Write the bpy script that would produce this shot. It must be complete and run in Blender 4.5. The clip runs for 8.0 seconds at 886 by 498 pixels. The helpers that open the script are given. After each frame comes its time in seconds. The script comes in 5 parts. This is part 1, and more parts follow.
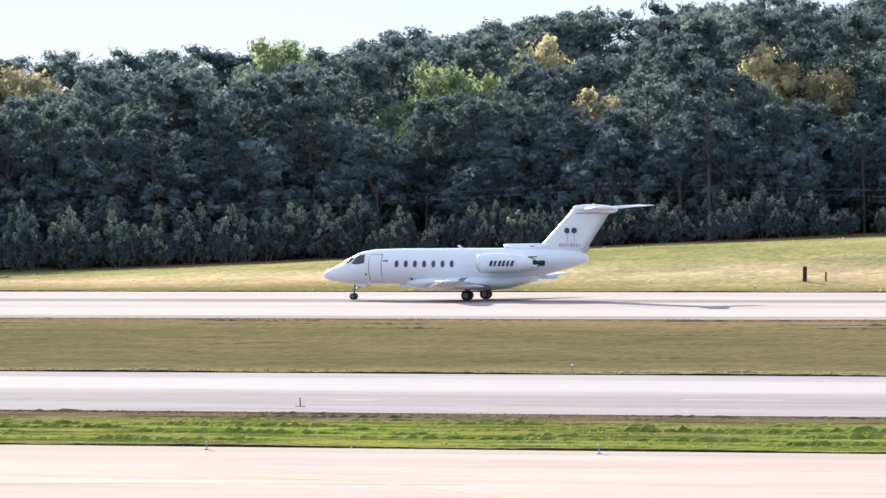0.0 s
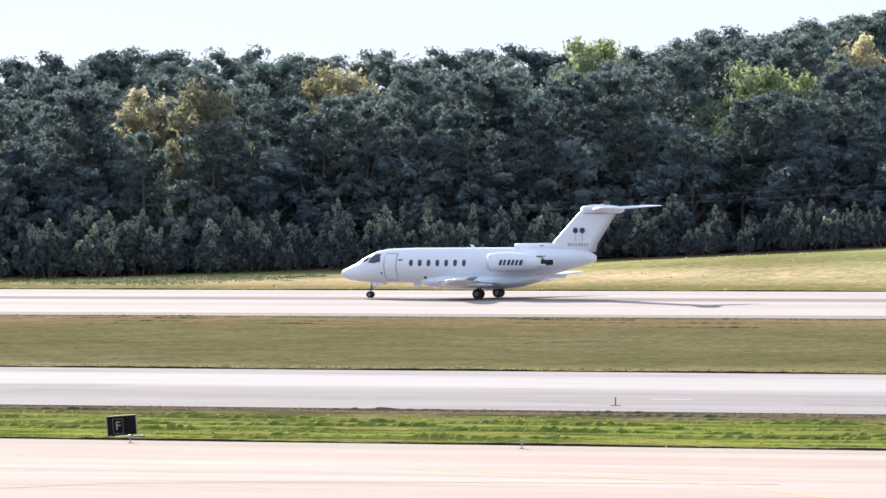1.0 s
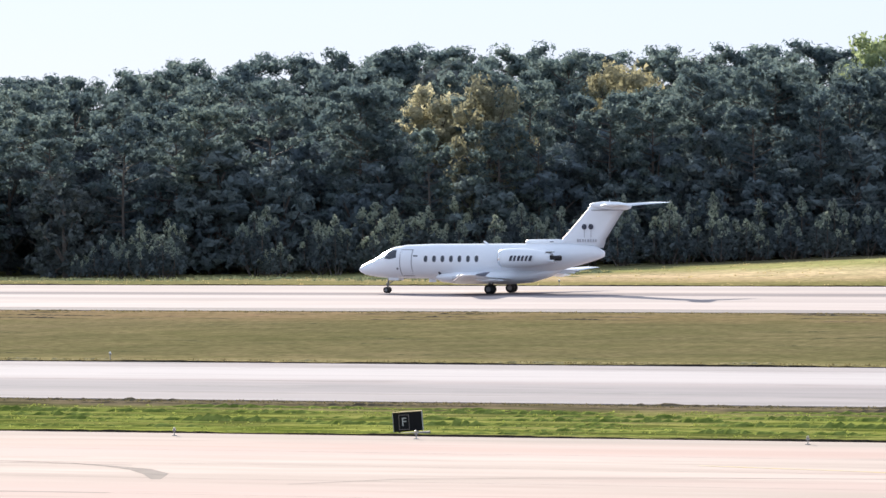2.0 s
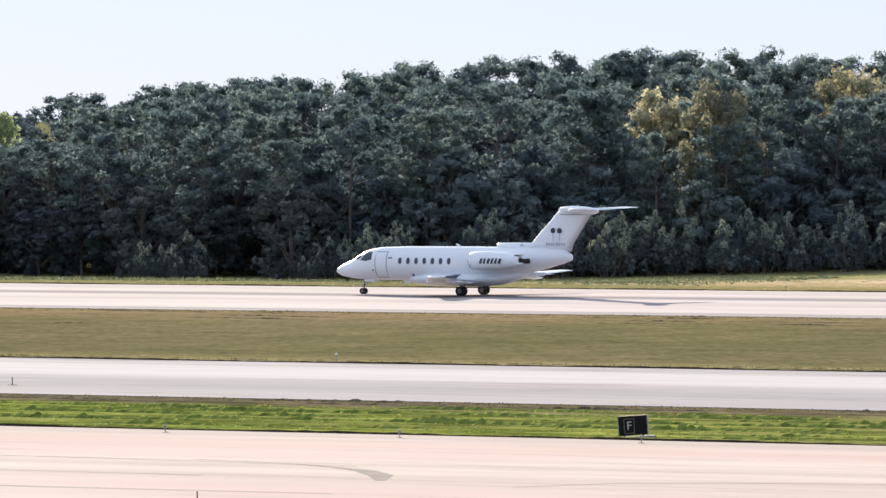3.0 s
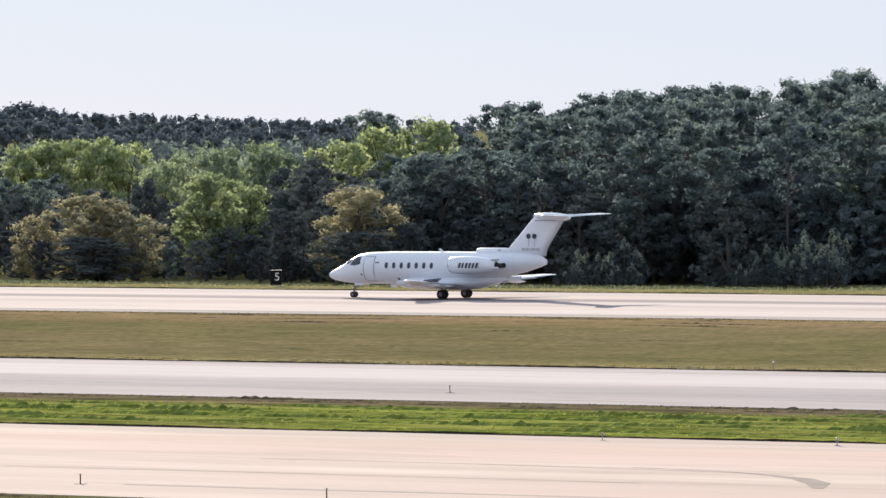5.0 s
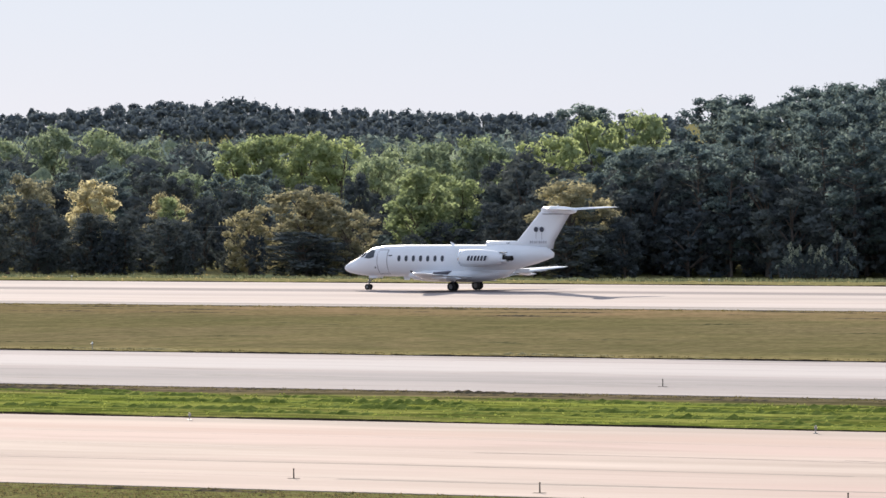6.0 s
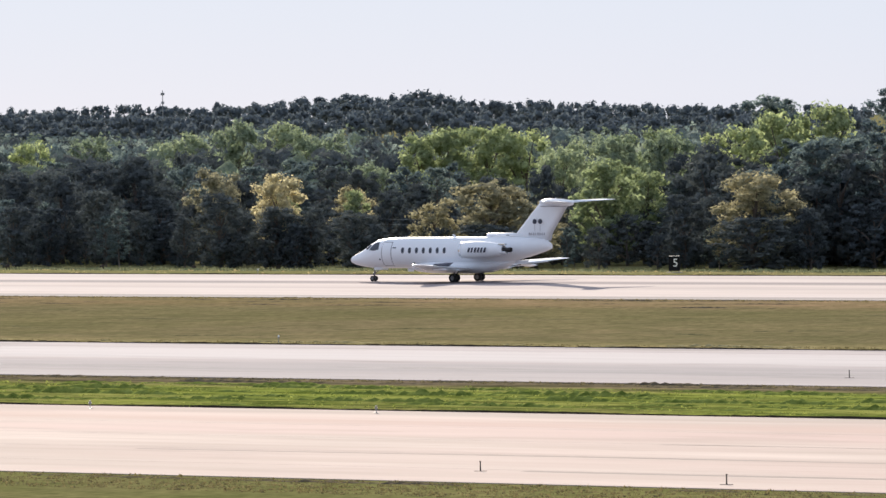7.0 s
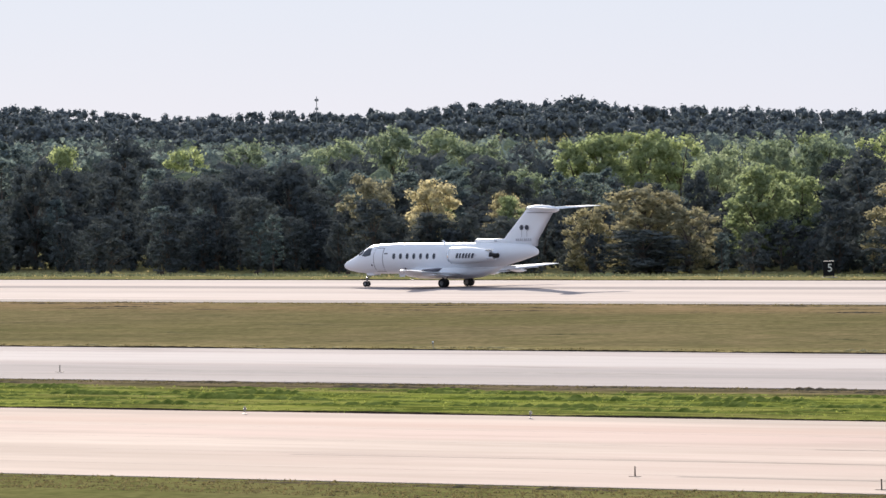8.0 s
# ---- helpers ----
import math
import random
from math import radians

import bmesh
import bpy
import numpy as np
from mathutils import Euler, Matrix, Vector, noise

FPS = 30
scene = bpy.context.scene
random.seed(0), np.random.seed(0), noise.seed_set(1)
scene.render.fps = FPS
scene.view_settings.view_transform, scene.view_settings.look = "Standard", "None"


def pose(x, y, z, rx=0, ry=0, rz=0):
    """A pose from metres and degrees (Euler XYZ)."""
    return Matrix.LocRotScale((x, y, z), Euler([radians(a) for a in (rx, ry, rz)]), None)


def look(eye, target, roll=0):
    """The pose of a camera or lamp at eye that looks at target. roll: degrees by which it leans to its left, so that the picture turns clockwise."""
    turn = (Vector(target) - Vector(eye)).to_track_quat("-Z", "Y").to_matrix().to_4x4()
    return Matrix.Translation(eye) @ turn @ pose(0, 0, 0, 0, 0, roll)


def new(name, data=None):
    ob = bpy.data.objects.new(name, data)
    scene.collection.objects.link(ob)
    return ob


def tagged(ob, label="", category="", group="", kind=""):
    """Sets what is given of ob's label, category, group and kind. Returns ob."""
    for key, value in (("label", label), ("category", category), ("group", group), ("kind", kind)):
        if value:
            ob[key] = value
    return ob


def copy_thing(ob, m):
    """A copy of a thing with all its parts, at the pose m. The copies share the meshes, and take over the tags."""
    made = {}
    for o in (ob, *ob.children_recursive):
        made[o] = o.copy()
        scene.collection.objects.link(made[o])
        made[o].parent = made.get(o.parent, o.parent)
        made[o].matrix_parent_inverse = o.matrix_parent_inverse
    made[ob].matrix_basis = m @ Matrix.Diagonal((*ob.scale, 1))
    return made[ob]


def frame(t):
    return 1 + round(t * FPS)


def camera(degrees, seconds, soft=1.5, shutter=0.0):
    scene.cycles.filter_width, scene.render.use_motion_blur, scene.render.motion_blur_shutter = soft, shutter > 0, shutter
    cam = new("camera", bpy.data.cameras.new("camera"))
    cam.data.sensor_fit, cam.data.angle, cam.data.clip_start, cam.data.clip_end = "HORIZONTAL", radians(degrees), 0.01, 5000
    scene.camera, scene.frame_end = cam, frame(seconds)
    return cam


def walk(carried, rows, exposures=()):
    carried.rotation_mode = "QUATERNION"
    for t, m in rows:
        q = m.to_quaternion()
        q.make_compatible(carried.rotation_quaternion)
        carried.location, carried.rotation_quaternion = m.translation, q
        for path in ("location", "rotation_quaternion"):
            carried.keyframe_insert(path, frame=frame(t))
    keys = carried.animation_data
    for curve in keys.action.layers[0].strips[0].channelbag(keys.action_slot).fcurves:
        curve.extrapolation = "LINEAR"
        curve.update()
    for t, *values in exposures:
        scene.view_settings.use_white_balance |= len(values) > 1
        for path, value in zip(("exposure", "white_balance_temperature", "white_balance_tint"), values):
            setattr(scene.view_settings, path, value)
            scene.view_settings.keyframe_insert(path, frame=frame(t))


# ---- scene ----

# ---- camera: on a high deck beside the airfield, turning to follow the jet ----
EYE = 13.07
cam = camera(7.305, 8.0, soft=1.5)
# seconds, turn to the left of north, tilt up, roll
TURNS = [
    (0.0, 23.157, -1.300, -0.640),
    (0.5, 24.436, -1.302, -0.518),
    (1.0, 25.762, -1.279, -0.606),
    (1.5, 26.984, -1.275, -0.706),
    (2.0, 28.120, -1.284, -0.733),
    (2.2, 28.564, -1.301, -0.796),
    (3.3, 30.474, -1.195, -0.293),
    (3.5, 30.813, -1.168, -0.428),
    (4.0, 31.728, -1.137, -0.332),
    (4.5, 32.634, -1.137, -0.361),
    (5.0, 33.599, -1.151, -0.431),
    (5.2, 34.010, -1.154, -0.436),
    (6.3, 35.808, -1.202, -0.705),
    (6.5, 36.122, -1.215, -0.721),
    (7.0, 36.887, -1.226, -0.922),
    (7.5, 37.538, -1.207, -1.039),
    (8.0, 38.159, -1.158, -1.060),
]
walk(cam, [(t, pose(0, 0, EYE, 90 + tilt, 0, turn) @ pose(0, 0, 0, 0, 0, roll)) for t, turn, tilt, roll in TURNS],
     exposures=[(0.0, 1.4, 6200, 9), (2.0, 1.28, 6250, 9), (4.5, 1.07, 6500, 9), (8.0, 1.0, 6500, 11)])

# ---- light: a low sun ahead and to the left, hazy sky ----
SUN_UP, SUN_TURN = 18.0, 44.3
world = bpy.data.worlds.new("sky")
scene.world = world
world.use_nodes = True
wt = world.node_tree
sky = wt.nodes.new("ShaderNodeTexSky")
sky.sky_type, sky.sun_disc = "NISHITA", False
sky.sun_elevation, sky.sun_rotation = radians(SUN_UP), radians(-SUN_TURN)
sky.air_density, sky.dust_density, sky.ozone_density, sky.altitude = 1.0, 0.15, 3.0, 100
wt.nodes["Background"].inputs["Strength"].default_value = 0.09
# bright haze evens out the clear sky
haze = wt.nodes.new("ShaderNodeMix")
haze.data_type = "RGBA"
haze.inputs[0].default_value, haze.inputs[7].default_value = 0.93, (3.35, 3.83, 4.8, 1)
wt.links.new(sky.outputs["Color"], haze.inputs[6])
wt.links.new(haze.outputs[2], wt.nodes["Background"].inputs["Color"])
sun = new("sun", bpy.data.lights.new("sun", "SUN"))
sun.data.energy, sun.data.angle, sun.data.color = 5.1, radians(0.5), (1.0, 0.89, 0.75)
a, b = radians(SUN_UP), radians(SUN_TURN)
sun.matrix_world = look((-300 * math.sin(b), 300 * math.cos(b), 200), (-300 * math.sin(b) + math.sin(b) * math.cos(a), 300 * math.cos(b) - math.cos(b) * math.cos(a), 200 - math.sin(a)))


# ---- materials ----
def material(name, color, rough=0.6, metal=0.0, spec=0.5):
    m = bpy.data.materials.new(name)
    m.use_nodes = True
    p = m.node_tree.nodes["Principled BSDF"]
    p.inputs["Base Color"].default_value = (*color, 1)
    p.inputs["Roughness"].default_value, p.inputs["Metallic"].default_value = rough, metal
    p.inputs["Specular IOR Level"].default_value = spec
    return m


def node(m, kind, **sets):
    n = m.node_tree.nodes.new(kind)
    for k, v in sets.items():
        n.inputs[k.replace("_", " ")].default_value = v
    return n


def noise_tex(m, scale, detail=4.0, stretch=(1, 1, 1), rough=0.55, coord="Object"):
    tc = m.node_tree.nodes.new("ShaderNodeTexCoord")
    mp = node(m, "ShaderNodeMapping", Scale=stretch)
    n = node(m, "ShaderNodeTexNoise", Scale=scale, Detail=detail, Roughness=rough)
    m.node_tree.links.new(tc.outputs[coord], mp.inputs["Vector"])
    m.node_tree.links.new(mp.outputs["Vector"], n.inputs["Vector"])
    return n.outputs["Fac"]


def ramp(m, fac, stops, mode="LINEAR"):
    r = m.node_tree.nodes.new("ShaderNodeValToRGB")
    r.color_ramp.interpolation = mode
    e = r.color_ramp.elements
    while len(e) < len(stops):
        e.new(0.5)
    for el, (pos, col) in zip(e, stops):
        el.position, el.color = pos, (*col, 1)
    m.node_tree.links.new(fac, r.inputs["Fac"])
    return r.outputs["Color"]


def mixed(m, fac, ca, cb, mode="MIX"):
    n = m.node_tree.nodes.new("ShaderNodeMix")
    n.data_type, n.blend_type = "RGBA", mode
    for sock, val in ((n.inputs[0], fac), (n.inputs[6], ca), (n.inputs[7], cb)):
        if isinstance(val, bpy.types.NodeSocket):
            m.node_tree.links.new(val, sock)
        elif isinstance(val, tuple):
            sock.default_value = (*val, 1)
        else:
            sock.default_value = val
    return n.outputs[2]


def maths(m, op, a_, b_=0.0, c_=0.0):
    n = m.node_tree.nodes.new("ShaderNodeMath")
    n.operation, n.use_clamp = op, False
    for i, val in enumerate((a_, b_, c_)):
        if isinstance(val, bpy.types.NodeSocket):
            m.node_tree.links.new(val, n.inputs[i])
        else:
            n.inputs[i].default_value = val
    return n.outputs[0]


def base(m, socket):
    m.node_tree.links.new(socket, m.node_tree.nodes["Principled BSDF"].inputs["Base Color"])


def bump(m, fac, strength, distance):
    b_ = node(m, "ShaderNodeBump", Strength=strength, Distance=distance)
    m.node_tree.links.new(fac, b_.inputs["Height"])
    m.node_tree.links.new(b_.outputs["Normal"], m.node_tree.nodes["Principled BSDF"].inputs["Normal"])


def world_axis(m, axis):
    g = m.node_tree.nodes.new("ShaderNodeNewGeometry")
    s = m.node_tree.nodes.new("ShaderNodeSeparateXYZ")
    m.node_tree.links.new(g.outputs["Position"], s.inputs[0])
    return s.outputs[axis]


def band(m, pos, middle, width, soft):
    """1 within width of middle, fading over soft."""
    d = maths(m, "ABSOLUTE", maths(m, "SUBTRACT", pos, middle))
    return maths(m, "SUBTRACT", 1.0, maths(m, "SMOOTH_MIN", maths(m, "MAXIMUM", maths(m, "DIVIDE", maths(m, "SUBTRACT", d, width), soft), 0.0), 1.0, 0.05))


def concrete(name, light, dark, streaks, stain, smear=0.3):
    """Weathered paving: long streaks along the traffic, cloudy stains, fine grain."""
    m = material(name, light, 1.0, 0.0, 0.03)
    long_ = noise_tex(m, 1.0, 5.0, (0.03, 0.3, 1))
    cloud = noise_tex(m, 1.0, 4.0, (0.05, 0.12, 1))
    fine = noise_tex(m, 9.0, 3.0)
    col = mixed(m, ramp(m, long_, [(0.38, (0, 0, 0)), (0.62, (1, 1, 1))]), dark, light)
    col = mixed(m, maths(m, "MULTIPLY", ramp(m, cloud, [(0.45, (0, 0, 0)), (0.7, (1, 1, 1))]), 0.45), col, tuple(0.8 * c for c in dark))
    col = mixed(m, ramp(m, noise_tex(m, 1.0, 3.0, (0.014, 0.07, 1)), [(0.44, (0, 0, 0)), (0.62, (0.7, 0.7, 0.7))]), col, stain)
    worn = ramp(m, noise_tex(m, 1.0, 5.0, (0.07, 0.42, 1)), [(0.54, (0, 0, 0)), (0.61, (smear, smear, smear))])
    col = mixed(m, worn, col, tuple(0.5 * c for c in dark))
    y = world_axis(m, "Y")
    for middle, width, soft, tone, amount in streaks:
        wob = maths(m, "ADD", y, maths(m, "MULTIPLY", noise_tex(m, 1.0, 2.0, (0.01, 0.02, 1)), 1.5))
        strip = maths(m, "MULTIPLY", band(m, wob, middle + 0.75, width, soft), amount)
        strip = maths(m, "MULTIPLY", strip, maths(m, "MULTIPLY_ADD", noise_tex(m, 1.0, 3.0, (0.03, 0.9, 1)), 0.9, 0.45))
        col = mixed(m, strip, col, tone)
    col = mixed(m, 0.25, col, mixed(m, fine, (0.7, 0.7, 0.7), (1.2, 1.2, 1.2)), "MULTIPLY")
    base(m, col)
    bump(m, fine, 0.2, 0.01)
    return m


RUNWAY = concrete("runway_concrete", (0.46, 0.395, 0.375), (0.4, 0.34, 0.32), [(398.5, 1.6, 2.4, (0.13, 0.115, 0.13), 0.85), (388.0, 1.2, 3.5, (0.2, 0.18, 0.18), 0.3), (410.5, 1.5, 3.0, (0.24, 0.22, 0.22), 0.35)], (0.44, 0.385, 0.375), 0.12)
TAXIWAY = concrete("taxiway_concrete", (0.345, 0.312, 0.315), (0.28, 0.255, 0.262), [(270.5, 3.0, 4.0, (0.20, 0.19, 0.205), 0.6), (284.5, 4.5, 3.0, (0.45, 0.42, 0.425), 0.7), (290.6, 0.15, 0.35, (0.24, 0.22, 0.225), 0.6), (262.0, 1.5, 2.5, (0.26, 0.24, 0.25), 0.5)], (0.35, 0.305, 0.305), 0.4)
APRON = concrete("apron_concrete", (0.5, 0.415, 0.37), (0.41, 0.335, 0.295), [(203.0, 2.0, 3.0, (0.36, 0.29, 0.255), 0.35), (225.0, 1.0, 2.0, (0.42, 0.3, 0.26), 0.6), (194.5, 2.0, 2.0, (0.38, 0.31, 0.275), 0.3), (231.0, 0.8, 1.5, (0.3, 0.26, 0.23), 0.6)], (0.47, 0.345, 0.315), 0.16)
ASPHALT = material("shoulder_asphalt", (0.12, 0.11, 0.11), 1.0, 0.0, 0.05)
base(ASPHALT, ramp(ASPHALT, noise_tex(ASPHALT, 1.0, 4.0, (0.05, 0.8, 1)), [(0.3, (0.17, 0.15, 0.15)), (0.7, (0.26, 0.235, 0.23))]))
TYRE_MARK = material("tyre_mark", (0.2, 0.17, 0.155), 1.0, 0.0, 0.05)
base(TYRE_MARK, ramp(TYRE_MARK, noise_tex(TYRE_MARK, 1.0, 4.0, (0.8, 3, 1)), [(0.3, (0.14, 0.12, 0.11)), (0.7, (0.26, 0.22, 0.2))]))
TAXI_MARK = material("taxiway_smear", (0.2, 0.19, 0.2), 1.0, 0.0, 0.05)
base(TAXI_MARK, ramp(TAXI_MARK, noise_tex(TAXI_MARK, 1.0, 4.0, (0.5, 3, 1)), [(0.35, (0.17, 0.16, 0.17)), (0.65, (0.27, 0.25, 0.255))]))
JOINT = material("joint_sealant", (0.27, 0.23, 0.21), 1.0, 0.0, 0.05)
YELLOW_LINE = material("faded_yellow_line", (0.5, 0.4, 0.22), 1.0, 0.0, 0.05)
base(YELLOW_LINE, ramp(YELLOW_LINE, noise_tex(YELLOW_LINE, 0.8, 4.0), [(0.3, (0.5, 0.42, 0.3)), (0.7, (0.56, 0.43, 0.2))]))


def ground_material():
    m = material("grass_ground", (0.1, 0.1, 0.03), 1.0, 0.0, 0.0)
    y = world_axis(m, "Y")
    # strips of differing grass, from the apron to the woods
    stop = lambda v: (v - 150.0) / 350.0
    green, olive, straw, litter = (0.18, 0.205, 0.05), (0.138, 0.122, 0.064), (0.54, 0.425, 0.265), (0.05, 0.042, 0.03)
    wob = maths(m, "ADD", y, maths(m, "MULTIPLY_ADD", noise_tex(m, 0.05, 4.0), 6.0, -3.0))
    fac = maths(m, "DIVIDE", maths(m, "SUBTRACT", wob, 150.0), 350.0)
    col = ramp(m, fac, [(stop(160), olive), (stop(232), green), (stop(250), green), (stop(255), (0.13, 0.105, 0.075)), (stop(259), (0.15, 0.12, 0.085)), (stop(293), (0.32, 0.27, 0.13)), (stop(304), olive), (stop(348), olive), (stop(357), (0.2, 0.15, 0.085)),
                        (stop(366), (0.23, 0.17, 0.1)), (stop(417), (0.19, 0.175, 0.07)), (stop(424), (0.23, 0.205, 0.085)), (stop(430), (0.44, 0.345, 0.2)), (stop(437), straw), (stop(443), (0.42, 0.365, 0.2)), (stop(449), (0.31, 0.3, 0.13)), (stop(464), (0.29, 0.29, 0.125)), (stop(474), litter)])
    # the verge turns greener to the west
    west = maths(m, "MINIMUM", maths(m, "MAXIMUM", maths(m, "DIVIDE", maths(m, "SUBTRACT", -215.0, world_axis(m, "X")), 40.0), 0.0), 0.85)
    beyond = maths(m, "GREATER_THAN", y, 416.0)
    col = mixed(m, maths(m, "MULTIPLY", west, beyond), col, (0.185, 0.18, 0.085))
    broad = noise_tex(m, 1.0, 4.0, (0.025, 0.03, 1))
    col = mixed(m, 0.7, col, ramp(m, broad, [(0.35, (0.8, 0.86, 0.75)), (0.65, (1.2, 1.12, 1.2))]), "MULTIPLY")
    patch = noise_tex(m, 1.0, 5.0, (0.07, 0.07, 1))
    col = mixed(m, ramp(m, patch, [(0.4, (0, 0, 0)), (0.68, (0.6, 0.6, 0.6))]), col, (0.172, 0.148, 0.074))
    # mown rows: the dark streaks paint the shadows of taller tufts
    rows_ = noise_tex(m, 1.0, 4.0, (0.11, 0.5, 1))
    mown = maths(m, "MULTIPLY_ADD", band(m, y, 244.0, 11.0, 3.0), 0.85, 0.05)
    col = mixed(m, mown, col, ramp(m, rows_, [(0.41, (0.4, 0.46, 0.38)), (0.56, (1.2, 1.17, 1.1))]), "MULTIPLY")
    clump = noise_tex(m, 1.0, 4.0, (0.32, 0.3, 1))
    col = mixed(m, 0.8, col, ramp(m, clump, [(0.36, (0.82, 0.86, 0.8)), (0.64, (1.18, 1.13, 1.15))]), "MULTIPLY")
    fine = noise_tex(m, 1.0, 5.0, (2.0, 1.4, 1))
    col = mixed(m, 0.75, col, ramp(m, fine, [(0.3, (0.55, 0.55, 0.55)), (0.7, (1.35, 1.35, 1.35))]), "MULTIPLY")
    base(m, col)
    bump(m, fine, 0.5, 0.05)
    return m


GROUND = ground_material()


def leaf_material(name, dark, light, glow=0.4, grain=2.6, holes=0.0):
    """Foliage: each leaf cluster its own tint, light passes through; holes: share of each spray that is gap."""
    m = bpy.data.materials.new(name)
    m.use_nodes = True
    nt = m.node_tree
    nt.nodes.remove(nt.nodes["Principled BSDF"])
    g = nt.nodes.new("ShaderNodeNewGeometry")
    o = nt.nodes.new("ShaderNodeObjectInfo")
    col = ramp(m, g.outputs["Random Per Island"], [(0.0, dark), (1.0, light)])
    tone = ramp(m, o.outputs["Random"], [(0.0, (0.72, 0.75, 0.8)), (1.0, (1.25, 1.2, 1.1))])
    col = mixed(m, 1.0, col, tone, "MULTIPLY")
    fine = node(m, "ShaderNodeTexNoise", Scale=grain, Detail=3.0, Roughness=0.65)
    nt.links.new(g.outputs["Position"], fine.inputs["Vector"])
    col = mixed(m, 0.85, col, ramp(m, fine.outputs["Fac"], [(0.32, (0.78, 0.78, 0.78)), (0.68, (1.2, 1.2, 1.2))]), "MULTIPLY")
    bp = node(m, "ShaderNodeBump", Strength=0.5, Distance=0.3 / grain)
    nt.links.new(fine.outputs["Fac"], bp.inputs["Height"])
    d = nt.nodes.new("ShaderNodeBsdfDiffuse")
    t_ = nt.nodes.new("ShaderNodeBsdfTranslucent")
    gl = node(m, "ShaderNodeBsdfGlossy", Roughness=0.75)
    x1, x2 = node(m, "ShaderNodeMixShader", Fac=glow), node(m, "ShaderNodeMixShader", Fac=0.03)
    for sh in (d, t_, gl):
        nt.links.new(bp.outputs["Normal"], sh.inputs["Normal"])
    nt.links.new(col, d.inputs["Color"]), nt.links.new(col, t_.inputs["Color"])
    nt.links.new(d.outputs[0], x1.inputs[1]), nt.links.new(t_.outputs[0], x1.inputs[2])
    nt.links.new(x1.outputs[0], x2.inputs[1]), nt.links.new(gl.outputs[0], x2.inputs[2])
    last = x2.outputs[0]
    if holes:
        gap = node(m, "ShaderNodeTexNoise", Scale=5.5, Detail=1.0, Roughness=0.6)
        nt.links.new(g.outputs["Position"], gap.inputs["Vector"])
        clear, x3 = nt.nodes.new("ShaderNodeBsdfTransparent"), nt.nodes.new("ShaderNodeMixShader")
        nt.links.new(maths(m, "LESS_THAN", gap.outputs["Fac"], 0.5 + 0.35 * (holes - 0.5)), x3.inputs[0])
        nt.links.new(last, x3.inputs[1]), nt.links.new(clear.outputs[0], x3.inputs[2])
        last = x3.outputs[0]
    nt.links.new(last, nt.nodes["Material Output"].inputs["Surface"])
    return m


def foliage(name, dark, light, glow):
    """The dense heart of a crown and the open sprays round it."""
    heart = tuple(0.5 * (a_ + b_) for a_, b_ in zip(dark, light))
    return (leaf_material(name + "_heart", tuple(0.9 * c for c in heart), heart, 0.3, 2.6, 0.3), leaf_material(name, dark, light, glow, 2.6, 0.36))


# needle colour raised and shifted to blue, standing in for haze before the woods
PINE = foliage("pine_needles", (0.075, 0.115, 0.128), (0.16, 0.205, 0.196), 0.54)
# far ridge: paler, bluer, flatter needle colour carries the haze of distance
HAZED_PINE = tuple(leaf_material("haze_tinted_pine_needles" + q, (0.105, 0.135, 0.155), (0.15, 0.178, 0.195), 0.33, 0.9) for q in ("_heart", ""))
# young pines: dark bodies and pale tips, sunlight on the tops put into colour
YOUNG = (leaf_material("young_pine_needles", (0.075, 0.1, 0.11), (0.125, 0.15, 0.152), 0.35, 2.6, 0.3), leaf_material("young_pine_sunlit_tips", (0.3, 0.35, 0.28), (0.52, 0.55, 0.45), 0.58, 2.6, 0.36))
# eastern understory: lighter, bluer leaves, the veil of haze put into the colour
HAZED_UNDER = foliage("haze_lifted_understory", (0.105, 0.145, 0.165), (0.165, 0.205, 0.22), 0.42)
LIME = foliage("fresh_spring_leaves", (0.19, 0.245, 0.112), (0.345, 0.405, 0.215), 0.56)
SAGE = foliage("grey_green_leaves", (0.16, 0.21, 0.13), (0.3, 0.36, 0.235), 0.5)
GOLD = foliage("golden_catkins", (0.4, 0.365, 0.225), (0.58, 0.535, 0.345), 0.55)
TAN = foliage("brown_buds", (0.22, 0.21, 0.13), (0.38, 0.355, 0.225), 0.53)
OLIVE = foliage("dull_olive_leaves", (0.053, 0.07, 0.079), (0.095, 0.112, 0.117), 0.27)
BARK = material("pine_bark", (0.1, 0.08, 0.065), 0.95)
base(BARK, ramp(BARK, noise_tex(BARK, 3.0, 4.0, (1, 1, 0.25)), [(0.3, (0.06, 0.05, 0.045)), (0.7, (0.17, 0.14, 0.12))]))
GRASS_WEED = leaf_material("verge_weed_leaves", (0.1, 0.115, 0.06), (0.26, 0.275, 0.15), 0.45)
GRASS_GREEN = leaf_material("green_grass_blades", (0.12, 0.15, 0.03), (0.28, 0.31, 0.075), 0.5)
GRASS_DRY = leaf_material("dry_grass_blades", (0.1, 0.088, 0.04), (0.2, 0.17, 0.08), 0.4)

WHITE = material("white_aircraft_paint", (0.77, 0.79, 0.84), 0.28, 0.0, 0.5)
base(WHITE, ramp(WHITE, noise_tex(WHITE, 0.6, 4.0), [(0.3, (0.74, 0.765, 0.81)), (0.7, (0.79, 0.815, 0.86))]))
METAL = material("polished_leading_edge", (0.75, 0.76, 0.78), 0.22, 1.0)
STEEL = material("gear_steel", (0.2, 0.2, 0.21), 0.5, 0.6)
DARK_METAL = material("burnt_exhaust_metal", (0.025, 0.023, 0.024), 0.55, 0.5)
GLASS_DARK = material("dark_cabin_glass", (0.045, 0.052, 0.07), 0.12, 0.0, 0.5)
